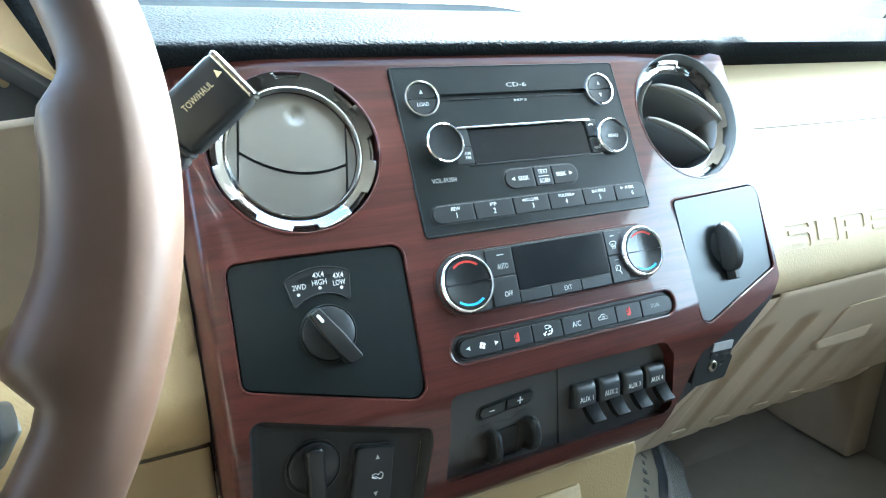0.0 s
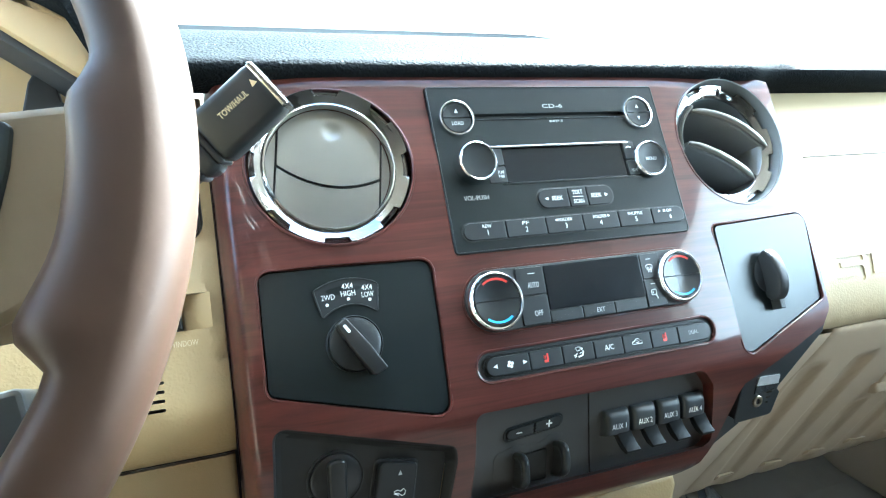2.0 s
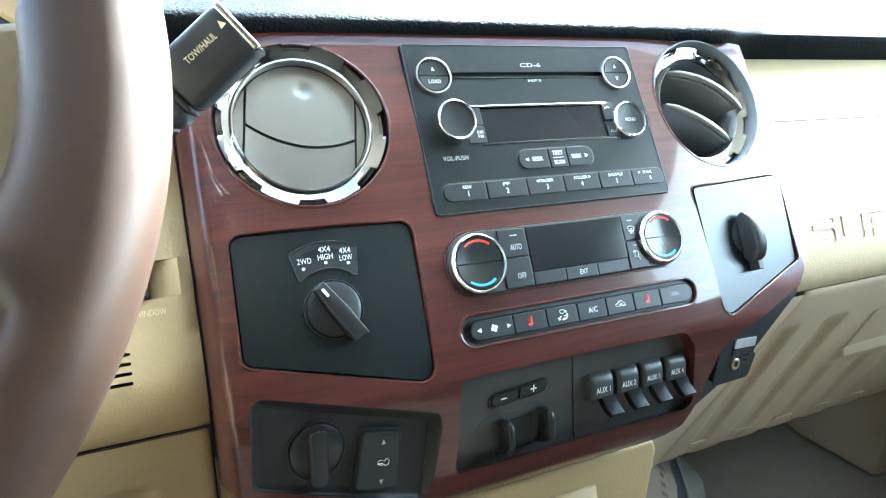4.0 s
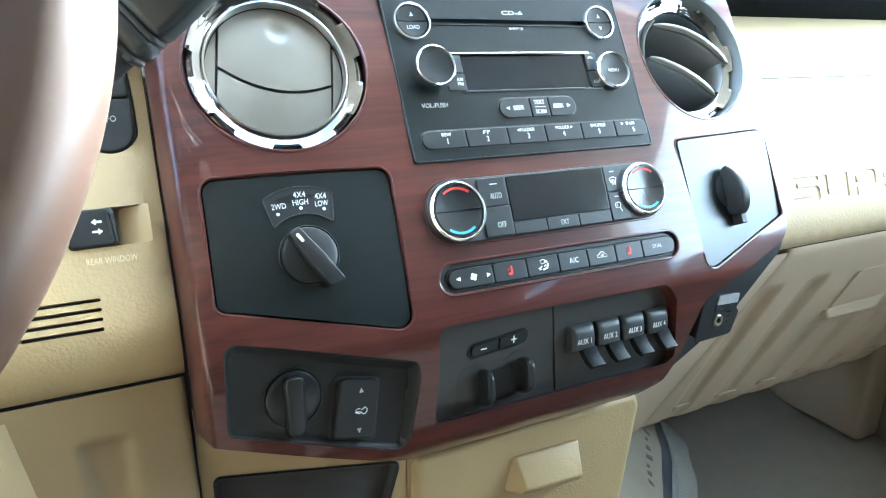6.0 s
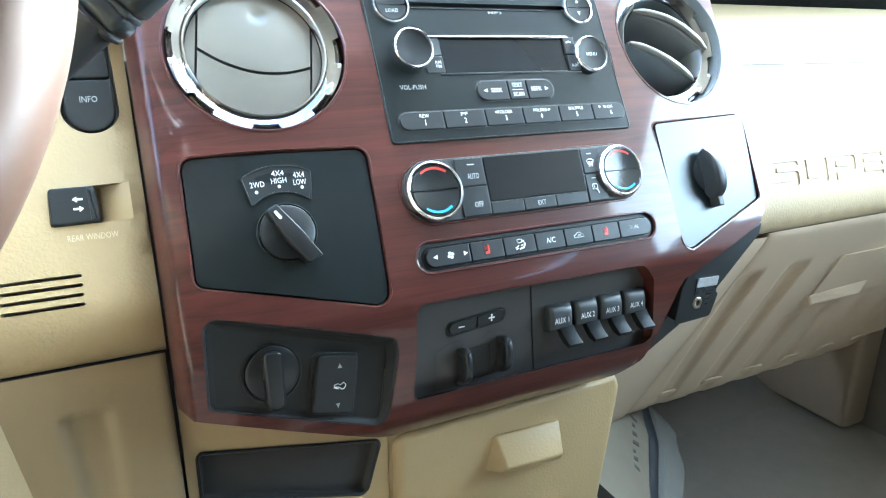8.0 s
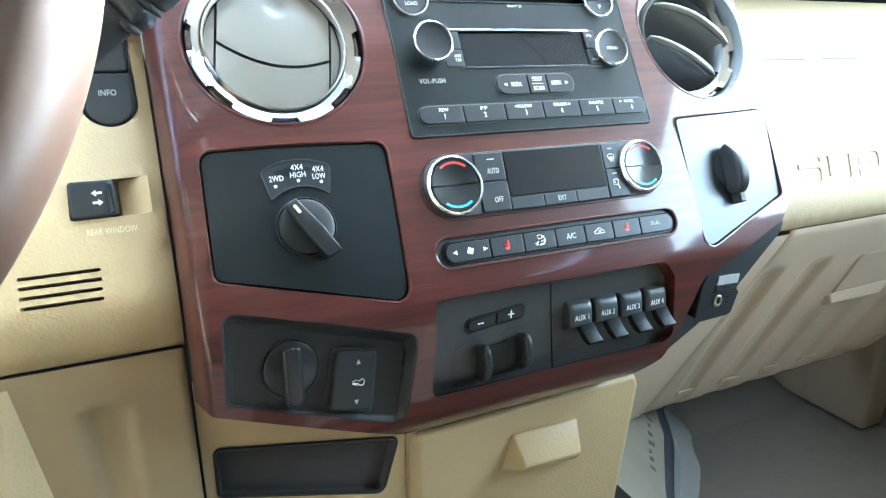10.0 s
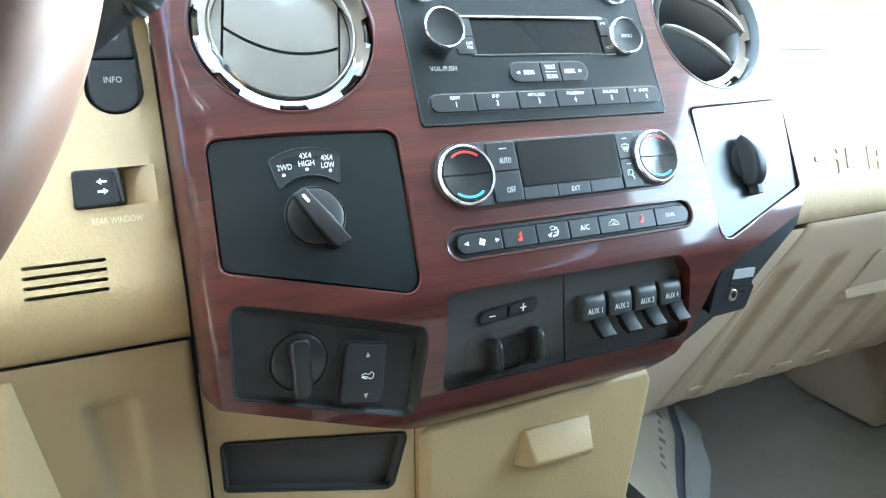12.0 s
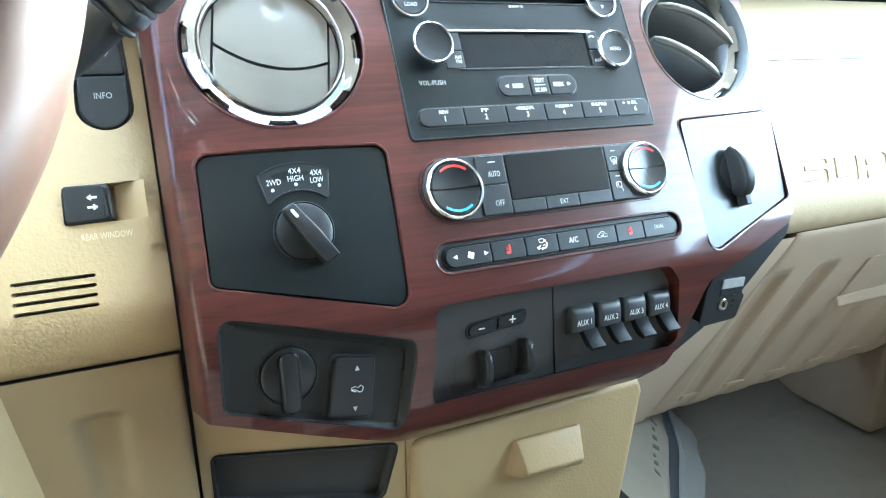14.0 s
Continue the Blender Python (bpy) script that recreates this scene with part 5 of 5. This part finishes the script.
# lower cover


def knee_h(u, v):
    n = -0.052 - 0.40 * soft(-0.066 - v, 0.006) - 1.6 * soft(u - 0.0238, 0.0015)
    # shallow pocket with an arched top
    ul, ur = -0.0385 + 0.11 * (-0.0936 - v), -0.0120
    top = -0.0890 - 9.0 * (u + 0.026) ** 2
    t = smooth(u, ul - 0.003, ul + 0.002) * (1 - smooth(u, ur - 0.004, ur + 0.003)) * (1 - smooth(v, top - 0.0022, top + 0.0006))
    return n - 0.0060 * t * (1 - 0.8 * smooth(-v, 0.11, 0.20))


kc = thing("knee_cover", (-0.03, -0.12, -0.06), "beige moulded lower dash cover with a shallow pocket", "dash panel")
# beige darkened in its colour for the shade under wheel and column
part("body", sheet(ccw([(-0.54, -0.0612), (0.0250, -0.0612), (0.0250, -0.30), (-0.54, -0.30)]), [], knee_h, 0.0033, 0.02), mat("shaded_beige_knee_plastic", (0.238, 0.175, 0.091), 0.55, var=0.07, var_scale=12, bump=0.12, bump_scale=900, rough_var=0.05), kc, sharp=60)


def bolster(v, w):
    """Across the raised side of the cover: from its foot up to a ridge, a narrow crown, and back."""
    foot, ridge = -0.0735 + 0.178 * (-0.068 - v), -0.0745 - 0.124 * (-0.065 - v)
    crown = ridge - 0.0035 - 0.05 * (-0.065 - v)
    base, up = knee_h(-0.2, v), 0.62 * (foot - ridge)
    u, n = [(foot + 0.002, base - 0.002), (foot, base + 0.0002), (ridge + 0.0008, base + up - 0.0006), (ridge, base + up), (ridge - 0.0010, base + up + 0.0002), (crown, base + up - 0.001), (crown - 0.003, base + up - 0.006),
            (crown - 0.004, base - 0.01)][int(w)]
    return (u, v, n)


part("bolster", grid([-0.0680 - 0.0058 * i for i in range(41)], list(range(8)), bolster), BEIGE, kc, "raised grained bolster", sharp=30)

# ---------------------------------------------------------------- console below the trim


def con_h(u, v):
    return -0.103 + (v + 0.16) * 0.49


CUB = rpoly([(0.0355, -0.1340), (0.1730, -0.1603), (0.1590, -0.2035), (0.0350, -0.1695)], [0.004, 0.005, 0.007, 0.004])
con = thing("lower_console", (0.2, -0.2, -0.11), "beige plastic lower console below the trim", "dash panel")
part("bin_surround", sheet(ccw([(0.0280, -0.085), (0.1786, -0.1052), (0.1786, -0.31), (0.0265, -0.31)]), [CUB], con_h, 0.012, 0.03), BEIGE_S, con, sharp=50)
part("drawer_surround", sheet(ccw([(0.1794, -0.1053), (0.40, -0.135), (0.4050, -0.165), (0.3880, -0.31), (0.1794, -0.31)]), [], con_h, 0.02, 0.03), BEIGE_S, con, sharp=50)
cub = thing("storage_bin", (0.1, -0.165, -0.12), "open black plastic storage bin in the console", "storage bin")
BINM = mat("dull_charcoal_bin", (0.050, 0.047, 0.045), 0.75, spec=0.2, var=0.1, var_scale=30, bump=0.1, bump_scale=2000)
cb = bmesh.new()
k = len(CUB)
l0 = [cb.verts.new((u, v, con_h(u, v) + 0.0008)) for u, v in inset(CUB, -0.0010)]
l1 = [cb.verts.new((u, v, con_h(u, v) - 0.002)) for u, v in inset(CUB, 0.0015)]
l2 = [cb.verts.new((u, v, con_h(u, v) - 0.0085)) for u, v in inset(CUB, 0.0028)]
l3 = [cb.verts.new((u, v, con_h(u, v) - 0.0098)) for u, v in inset(CUB, 0.0036)]
for a, b in ((l0, l1), (l1, l2), (l2, l3)):
    for i in range(k):
        cb.faces.new((a[i], a[(i + 1) % k], b[(i + 1) % k], b[i]))
cb.faces.new(l3)
part("bin", cb, BINM, cub, sharp=25)
part("rim", tube([(u, v, con_h(u, v) + 0.0002) for u, v in inset(CUB, 0.0006)], 0.0011, 6, True), SOFT, cub)

drawer = thing("ashtray_drawer", (0.29, -0.21, -0.11), "closed beige drawer with a moulded pull", "drawer")


def drw_h(u, v):
    return -0.0945 + (v + 0.16) * 0.49


DRW = rpoly([(0.1825, -0.1605), (0.4080, -0.1560), (0.4145, -0.1700), (0.3965, -0.3100), (0.1815, -0.3100)], [0.009, 0.010, 0.010, 0.008, 0.008])
part("front", pillow(DRW, -0.016, 0.0010, 0.0110, drw_h, 0.8, 8), BEIGE, drawer)
BASE = [(0.2735, -0.1830), (0.3425, -0.1842), (0.3430, -0.2225), (0.2642, -0.2125)]
FACE = [(0.2735, -0.1832, 0.0050), (0.3390, -0.1845, 0.0050), (0.3362, -0.2140, 0.0218), (0.2774, -0.2117, 0.0218)]
FOOT = [(0.3356, -0.2190, 0.0180), (0.2752, -0.2160, 0.0180)]
lat = bmesh.new()
ra = [lat.verts.new((u, v, drw_h(u, v) - 0.001)) for u, v in BASE]
rb = [lat.verts.new((u, v, drw_h(u, v) + n)) for u, v, n in FACE]
rc = [lat.verts.new((u, v, drw_h(u, v) + n)) for u, v, n in FOOT]
lat.faces.new(rb)
lat.faces.new((ra[0], ra[1], rb[1], rb[0]))
lat.faces.new((ra[1], ra[2], rc[0], rb[2], rb[1]))
lat.faces.new((rb[3], rb[2], rc[0], rc[1]))
lat.faces.new((rc[1], rc[0], ra[2], ra[3]))
lat.faces.new((ra[3], ra[0], rb[0], rb[3], rc[1]))
lat.faces.new(ra[::-1])
bmesh.ops.recalc_face_normals(lat, faces=lat.faces)
bmesh.ops.bevel(lat, geom=[x for x in lat.edges if len(x.link_faces) == 2], offset=0.0022, segments=3, affect="EDGES", profile=0.5)
part("pull", lat, BEIGE, drawer, "raised beige pull")

# ---------------------------------------------------------------- passenger side
pp = thing("passenger_panel", (0.8, 0.08, -0.04), "beige grained passenger dash panel with sunken lettering", "dash panel")
STROKES = {
    "S": ([(0, 0), (1, 0), (1, 0.6), (0.22, 0.6), (0.22, 0.8), (1, 0.8), (1, 1), (0, 1), (0, 0.4), (0.78, 0.4), (0.78, 0.2), (0, 0.2)], (1, 2, 6, 7, 8)),
    "U": ([(0, 0), (1, 0), (1, 1), (0.78, 1), (0.78, 0.2), (0.22, 0.2), (0.22, 1), (0, 1)], (0, 1)),
    "P": ([(0, 0), (0.22, 0), (0.22, 0.34), (1, 0.34), (1, 1), (0, 1)], (3, 4)),
    "E": ([(0, 0), (1, 0), (1, 0.2), (0.22, 0.2), (0.22, 0.4), (1, 0.4), (1, 0.6), (0.22, 0.6), (0.22, 0.8), (1, 0.8), (1, 1), (0, 1)], (0, 11)),
    "R": ([(0, 0), (0.22, 0), (0.22, 0.34), (0.60, 0.34), (0.76, 0), (1, 0), (0.86, 0.34), (1, 0.40), (1, 1), (0, 1)], (8,)),
}


def stroke_outline(pts, u, round_at=()):
    """A letter shape of the panel, leaning a little, centred on u."""
    return rpoly([(u - 0.0210 + 0.0415 * x + 0.0025 * y, -0.0108 + 0.0256 * y) for x, y in pts], [0.0042 if i in round_at else 0.0004 for i in range(len(pts))], 4)


LETTERS = list(zip("SUPER", (0.6200, 0.6660, 0.7130, 0.7600, 0.8060)))
cuts = [stroke_outline(*STROKES[ch][:1], u, STROKES[ch][1]) for ch, u in LETTERS]
body = part("body", sheet(ccw([(0.530, -0.0525), (1.15, -0.0525), (1.15, 0.222), (0.530, 0.222)]), cuts, right_h, 0.012, 0.012), BEIGE_LIT, pp, sharp=60)
for (ch, u), cut in zip(LETTERS, cuts):
    part("letter", sheet(inset(cut, -0.0006), [], lambda a, b: right_h(a, b) - 0.0015, 0.006, 0.004), BEIGE_LIT, pp, "sunken letter floor")
    if ch in "PR":
        eye = stroke_outline([(0.22, 0.55), (0.78, 0.55), (0.78, 0.8), (0.22, 0.8)], u)
        part("letter_eye", sheet(eye, [], right_h, 0.006, 0.004), BEIGE_LIT, pp)
# raised dark tube; its colour stands in for shade in the seam
part("crease", tube([(0.607 + 0.01 * i, 0.1232, right_h(0, 0.1232) + 0.0001) for i in range(50)], 0.0006, 4), LINING, pp, "dark tube for the shade in the airbag door seam")

glove = thing("glove_box", (0.75, -0.12, -0.07), "closed beige glove box lid with upright sunken channels", "glove box")
part("lid", sheet(ccw([(LID_EDGE, -0.0534), (1.15, -0.0534), (1.15, -0.2600), (LID_EDGE, -0.2600)]), [], glove_h, 0.0042, 0.03), LIDM, glove, sharp=60)


def cheek_h(u, v):
    return lid_plane(v) - 0.003 + 0.30 * soft(LID_EDGE - 0.004 - u, 0.01)


part("side_cheek", sheet(ccw([(0.6010, -0.0570), (0.6010, -0.2620), (0.3960, -0.2700), (0.3960, -0.1400), (0.4700, -0.1150), (0.5300, -0.0850), (0.5700, -0.0570)]), [], cheek_h, 0.008, 0.03), LIDM, glove, "beige side cheek")
for k in range(6):
    uc = 0.6590 + 0.0840 * k
    part("stud", slab(rpoly([(uc - 0.0150, -0.2440), (uc + 0.0130, -0.2440), (uc + 0.0150, -0.2365), (uc - 0.0130, -0.2365)], 0.003, 4), -0.006, 0.0070, 0.0040, glove_h), LIDM, glove)
part("pull_frame", slab(rpoly([(0.7740, -0.0935), (1.12, -0.0935), (1.12, -0.1500), (0.7960, -0.1500)], [0.004, 0.004, 0.004, 0.003]), -0.006, 0.0040, 0.0016, lambda u, v: lid_plane(v)), LIDM, glove)
part("pull", slab(rpoly([(0.7800, -0.1365), (0.9020, -0.1320), (0.8970, -0.1535), (0.7960, -0.1515)], 0.003), -0.004, 0.0085, 0.0030, lambda u, v: lid_plane(v) - 0.6 * (v + 0.142)), LIDM, glove, "raised glove box pull")

# ---------------------------------------------------------------- steering wheel
WM = PM @ pose(-0.1955, 0.0715, 0.1994, -6.0, -3.5, 0)
wheel = thing("steering_wheel", (0, 0, 0), "brown leather steering wheel with champagne spoke trim", "steering wheel", m=WM)
rim = bmesh.new()
RB, NT, NR = 0.1963, 216, 24
rows = []
for i in range(NT):
    a = 2 * math.pi * i / NT
    th = math.degrees(a) - (360 if a > math.pi else 0)
    fl = 0.0
    for t_ in (th, (180 - th) if th > 0 else (-180 - th)):
        fl = max(fl, smooth(t_, -25.5, -22.5) * (1 - smooth(t_, 2.0, 8.0)) * (0.0105 + 0.0035 * smooth(-t_, 12, 22)))
    bulge = math.exp(-((math.degrees(a) - 24) / 15) ** 2) + math.exp(-((math.degrees(a) - 156) / 15) ** 2)
    r0 = 0.0160 + 0.0004 * bulge
    row = []
    for j in range(NR):
        q = 2 * math.pi * j / NR
        rr = r0 + ((0.0010 * bulge - 0.0030 + fl) if math.cos(q) < 0 else 0) * abs(math.cos(q)) ** 2
        row.append(rim.verts.new(((RB + rr * math.cos(q)) * math.cos(a), (RB + rr * math.cos(q)) * math.sin(a), rr * math.sin(q))))
    rows.append(row)
for i in range(NT):
    x, y = rows[i], rows[(i + 1) % NT]
    for j in range(NR):
        rim.faces.new((x[j], y[j], y[(j + 1) % NR], x[(j + 1) % NR]))
part("rim", rim, LEATHER, wheel, "worn brown leather rim", sharp=80)
for s in (1, -1):
    def mir(pts):
        return ccw([(s * x, y) for x, y in pts])
    part("spoke", slab(rpoly(mir([(0.05, 0.010), (0.142, 0.0150), (0.186, 0.0190), (0.188, -0.030), (0.166, -0.052), (0.150, -0.0605), (0.10, -0.064), (0.05, -0.045)]), 0.006), -0.030, -0.012, 0.005), TRIMG, wheel, "champagne metallic spoke trim")
    pd = part("switch_pod", slab(rpoly(mir([(0.095, 0.006), (0.1550, 0.0105), (0.1535, -0.0065), (0.1470, -0.0390), (0.1415, -0.0520), (0.095, -0.050)]), 0.004), -0.016, -0.0095, 0.002), SLATE, wheel, "slate switch pod")
    part("button", slab(rpoly(mir([(0.108, 0.001), (0.1490, 0.0068), (0.1470, 0.0018), (0.1420, 0.0005), (0.108, -0.006)]), 0.002), -0.012, -0.0055, 0.0016), SOFT, pd)
    part("button", slab(rpoly(mir([(0.108, -0.010), (0.1430, -0.005), (0.1450, -0.0100), (0.1435, -0.0180), (0.108, -0.024)]), 0.003), -0.012, -0.0055, 0.0016), SOFT, pd)
    part("button", slab(rpoly(mir([(0.106, -0.028), (0.1410, -0.024), (0.1380, -0.0400), (0.106, -0.042)]), 0.003), -0.012, -0.0060, 0.0016), SOFT, pd)
part("lower_spoke", slab(rpoly([(-0.03, -0.05), (0.03, -0.05), (0.04, -0.190), (-0.04, -0.190)], 0.006), -0.032, -0.012, 0.005), TRIMG, wheel)
part("airbag_cover", slab(rpoly([(-0.085, 0.045), (0.085, 0.045), (0.092, -0.040), (0.055, -0.095), (-0.055, -0.095), (-0.092, -0.040)], 0.02), -0.04, 0.004, 0.010), BEIGE, wheel, "beige airbag cover")
part("column", lathe((0, 0), [(0.034, -0.02), (0.040, -0.10), (0.055, -0.14), (0.055, -0.24)], 32), BLACK, wheel, "black steering column shroud")

# ---------------------------------------------------------------- column shift lever
ax = Vector((0.74, 0.54, 0.40)).normalized()
ay = Vector((-0.6, 0.8, 0.0))
ay = (ay - ax * ay.dot(ax)).normalized()
az = ax.cross(ay)
LM = PM @ Matrix.Translation((0.0570, 0.1410, 0.0960)) @ Matrix((ax, ay, az)).transposed().to_4x4()
shift = thing("shift_lever", (0, 0, 0), "black column shift lever with a chrome-edged end", "shift lever", m=LM)
hd = part("handle", box(-0.046, 0.0, -0.0168, 0.0150, -0.016, 0.006, 0.0050), SOFT, shift)
part("end_cap", box(-0.0030, 0.0014, -0.0163, 0.0145, -0.0155, 0.0056, 0.0020), STEEL, shift, "bright end cap")
part("lettering", words("TOW/HAUL", -0.0212, 0.0024, 0.0061, 0.0036, 0.0200), GOLD, hd)
part("arrow_mark", slab(ccw([(-0.0072, 0.0022), (-0.0034, 0.0028), (-0.0058, 0.0064)]), 0.0058, 0.0062, 0), GOLD, hd)
part("seam_ring", box(-0.0490, -0.0450, -0.0158, 0.0140, -0.0150, 0.0050, 0.0018), SOFT, shift)
part("collar", box(-0.060, -0.0475, -0.0164, 0.0146, -0.0156, 0.0056, 0.0045), SOFT, shift)
part("seam_ring", box(-0.0640, -0.0585, -0.0152, 0.0134, -0.0144, 0.0044, 0.0025), SOFT, shift)
part("stalk", tube([(-0.0610, 0, -0.005), (-0.090, 0, -0.006), (-0.125, 0.004, -0.010), (-0.165, 0.012, -0.020)], 0.0125, 16, taper=[1.1, 1.0, 0.9, 0.9]), BLACK, shift)

# ---------------------------------------------------------------- instrument cluster behind the wheel
cl = thing("instrument_cluster", (-0.15, 0.2, -0.08), "beige framed instrument cluster with chrome gauge ring", "instrument cluster")
part("brow", slab(rpoly([(-0.30, 0.400), (-0.1036, 0.2560), (-0.0410, 0.2065), (-0.030, 0.1980), (-0.034, 0.222), (-0.054, 0.2580), (-0.076, 0.2720), (-0.12, 0.288), (-0.30, 0.46)], 0.003), -0.09, -0.050, 0.003), BEIGE_S, cl, "beige brow over the gauges")
# pad stands forward of the brow, made deep to keep sun off it
part("pad_end", slab(ccw([(-0.30, 0.50), (-0.30, 0.44), (-0.06, 0.262), (-0.034, 0.208), (-0.008, 0.200), (-0.008, 0.30), (-0.10, 0.34)]), -0.10, -0.028, 0.004), PAD, cl, "black vinyl pad over the brow, deepened to shade it")
# black slab that stands in for the shade in the gap below the brow
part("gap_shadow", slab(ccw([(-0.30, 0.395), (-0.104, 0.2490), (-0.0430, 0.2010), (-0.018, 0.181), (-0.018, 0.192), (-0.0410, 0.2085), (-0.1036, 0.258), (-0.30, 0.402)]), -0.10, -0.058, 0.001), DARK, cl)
part("face", slab(ccw([(-0.42, 0.15), (-0.02, 0.15), (-0.02, 0.25), (-0.42, 0.42)]), -0.14, -0.105, 0), BEIGE_S, cl)
for c, r in (((-0.135, 0.2070), 0.021), ((-0.22, 0.21), 0.045)):
    part("gauge_ring", lathe(c, [(r, -0.106), (r, -0.098), (r - 0.002, -0.096), (r - 0.004, -0.099), (r - 0.004, -0.104)], 36), CHROME, cl, "chrome gauge ring")
    part("gauge_dial", lathe(c, [(r - 0.003, -0.104), (r - 0.003, -0.1025), (0, -0.1025)], 36), DARK, cl)
part("gauge_hood", slab(rpoly([(-0.102, 0.190), (-0.094, 0.232), (-0.086, 0.247), (-0.076, 0.238), (-0.070, 0.205), (-0.064, 0.230), (-0.055, 0.236), (-0.03, 0.21), (-0.03, 0.15), (-0.10, 0.15)], 0.006), -0.12, -0.095, 0.002), SOFT, cl, "dark gauge surround")

# ---------------------------------------------------------------- protective floor cover in the footwell
E_R = [(0.83, 0.76, 0.075), (0.790, 0.700, 0.10), (0.715, 0.598, 0.11), (0.630, 0.515, 0.11), (0.545, 0.42, 0.10)]
E_L = [(0.56, 0.90, 0.22), (0.52, 0.80, 0.275), (0.46, 0.66, 0.278), (0.42, 0.55, 0.28), (0.39, 0.42, 0.28)]


def cover(s, w):
    """A point of the loose cover: s along its length, w from the tunnel to its free edge."""
    k = min(3, int(s * 4))
    f = s * 4 - k
    l = Vector(E_L[k]).lerp(Vector(E_L[k + 1]), f)
    r = Vector(E_R[k]).lerp(Vector(E_R[k + 1]), f)
    p = l.lerp(r, w)
    p.z += 0.045 * math.sin(math.pi * w) * (0.6 + 0.4 * math.sin(5 * s)) + 0.006 * noise.noise(p * 18) + 0.003 * noise.noise(p * 50)
    return p


def lin(a, b, k):
    return [a + (b - a) * i / k for i in range(k + 1)]


MI = Matrix.Identity(4)
mat_cover = thing("floor_cover", (0.6, 0.6, 0.1), "loose pale paper floor cover in a plastic film", "floor cover", m=MI)
part("paper", grid(lin(0, 1, 24), lin(0.0, 0.83, 20), cover, (0, 0, -0.002)), mat("pale_paper", (0.235, 0.205, 0.158), 0.7, var=0.12, var_scale=14, bump=0.4, bump_scale=60), mat_cover, sharp=70)
part("border_band", grid(lin(0, 1, 24), lin(0.835, 0.95, 4), cover, (0, 0, -0.002)), mat("grey_band", (0.05, 0.055, 0.065), 0.4, var=0.3, var_scale=30), mat_cover, "dark grey border", sharp=70)
part("film_edge", grid(lin(0, 1, 24), lin(0.90, 1.10, 6), lambda s, w: cover(s, w) + Vector((0, 0, 0.006)), (0, 0, -0.0008)), FILM, mat_cover, "crumpled clear film edge", sharp=70)
STAMP = mat("faded_stamp", (0.10, 0.095, 0.09), 0.7)
for i in range(9):
    s0 = 0.40 + 0.036 * i
    part("print_bar", grid(lin(s0, s0 + 0.013, 2), lin(0.715, 0.735 + 0.012 * (i % 3), 2), lambda s, w: cover(s, w) + Vector((0, 0, 0.0015)), (0, 0, -0.001)), STAMP, mat_cover)

# tilt lever on the column
tl = thing("tilt_lever", (-0.07, -0.02, 0.10), "dark tilt lever on the steering column", "lever")
part("blade", slab(rpoly([(-0.0920, -0.0060), (-0.0640, -0.0020), (-0.0610, -0.0180), (-0.0700, -0.0330), (-0.0780, -0.0350), (-0.0850, -0.0200)], 0.004), 0.060, 0.100, 0.003), SOFT, tl)
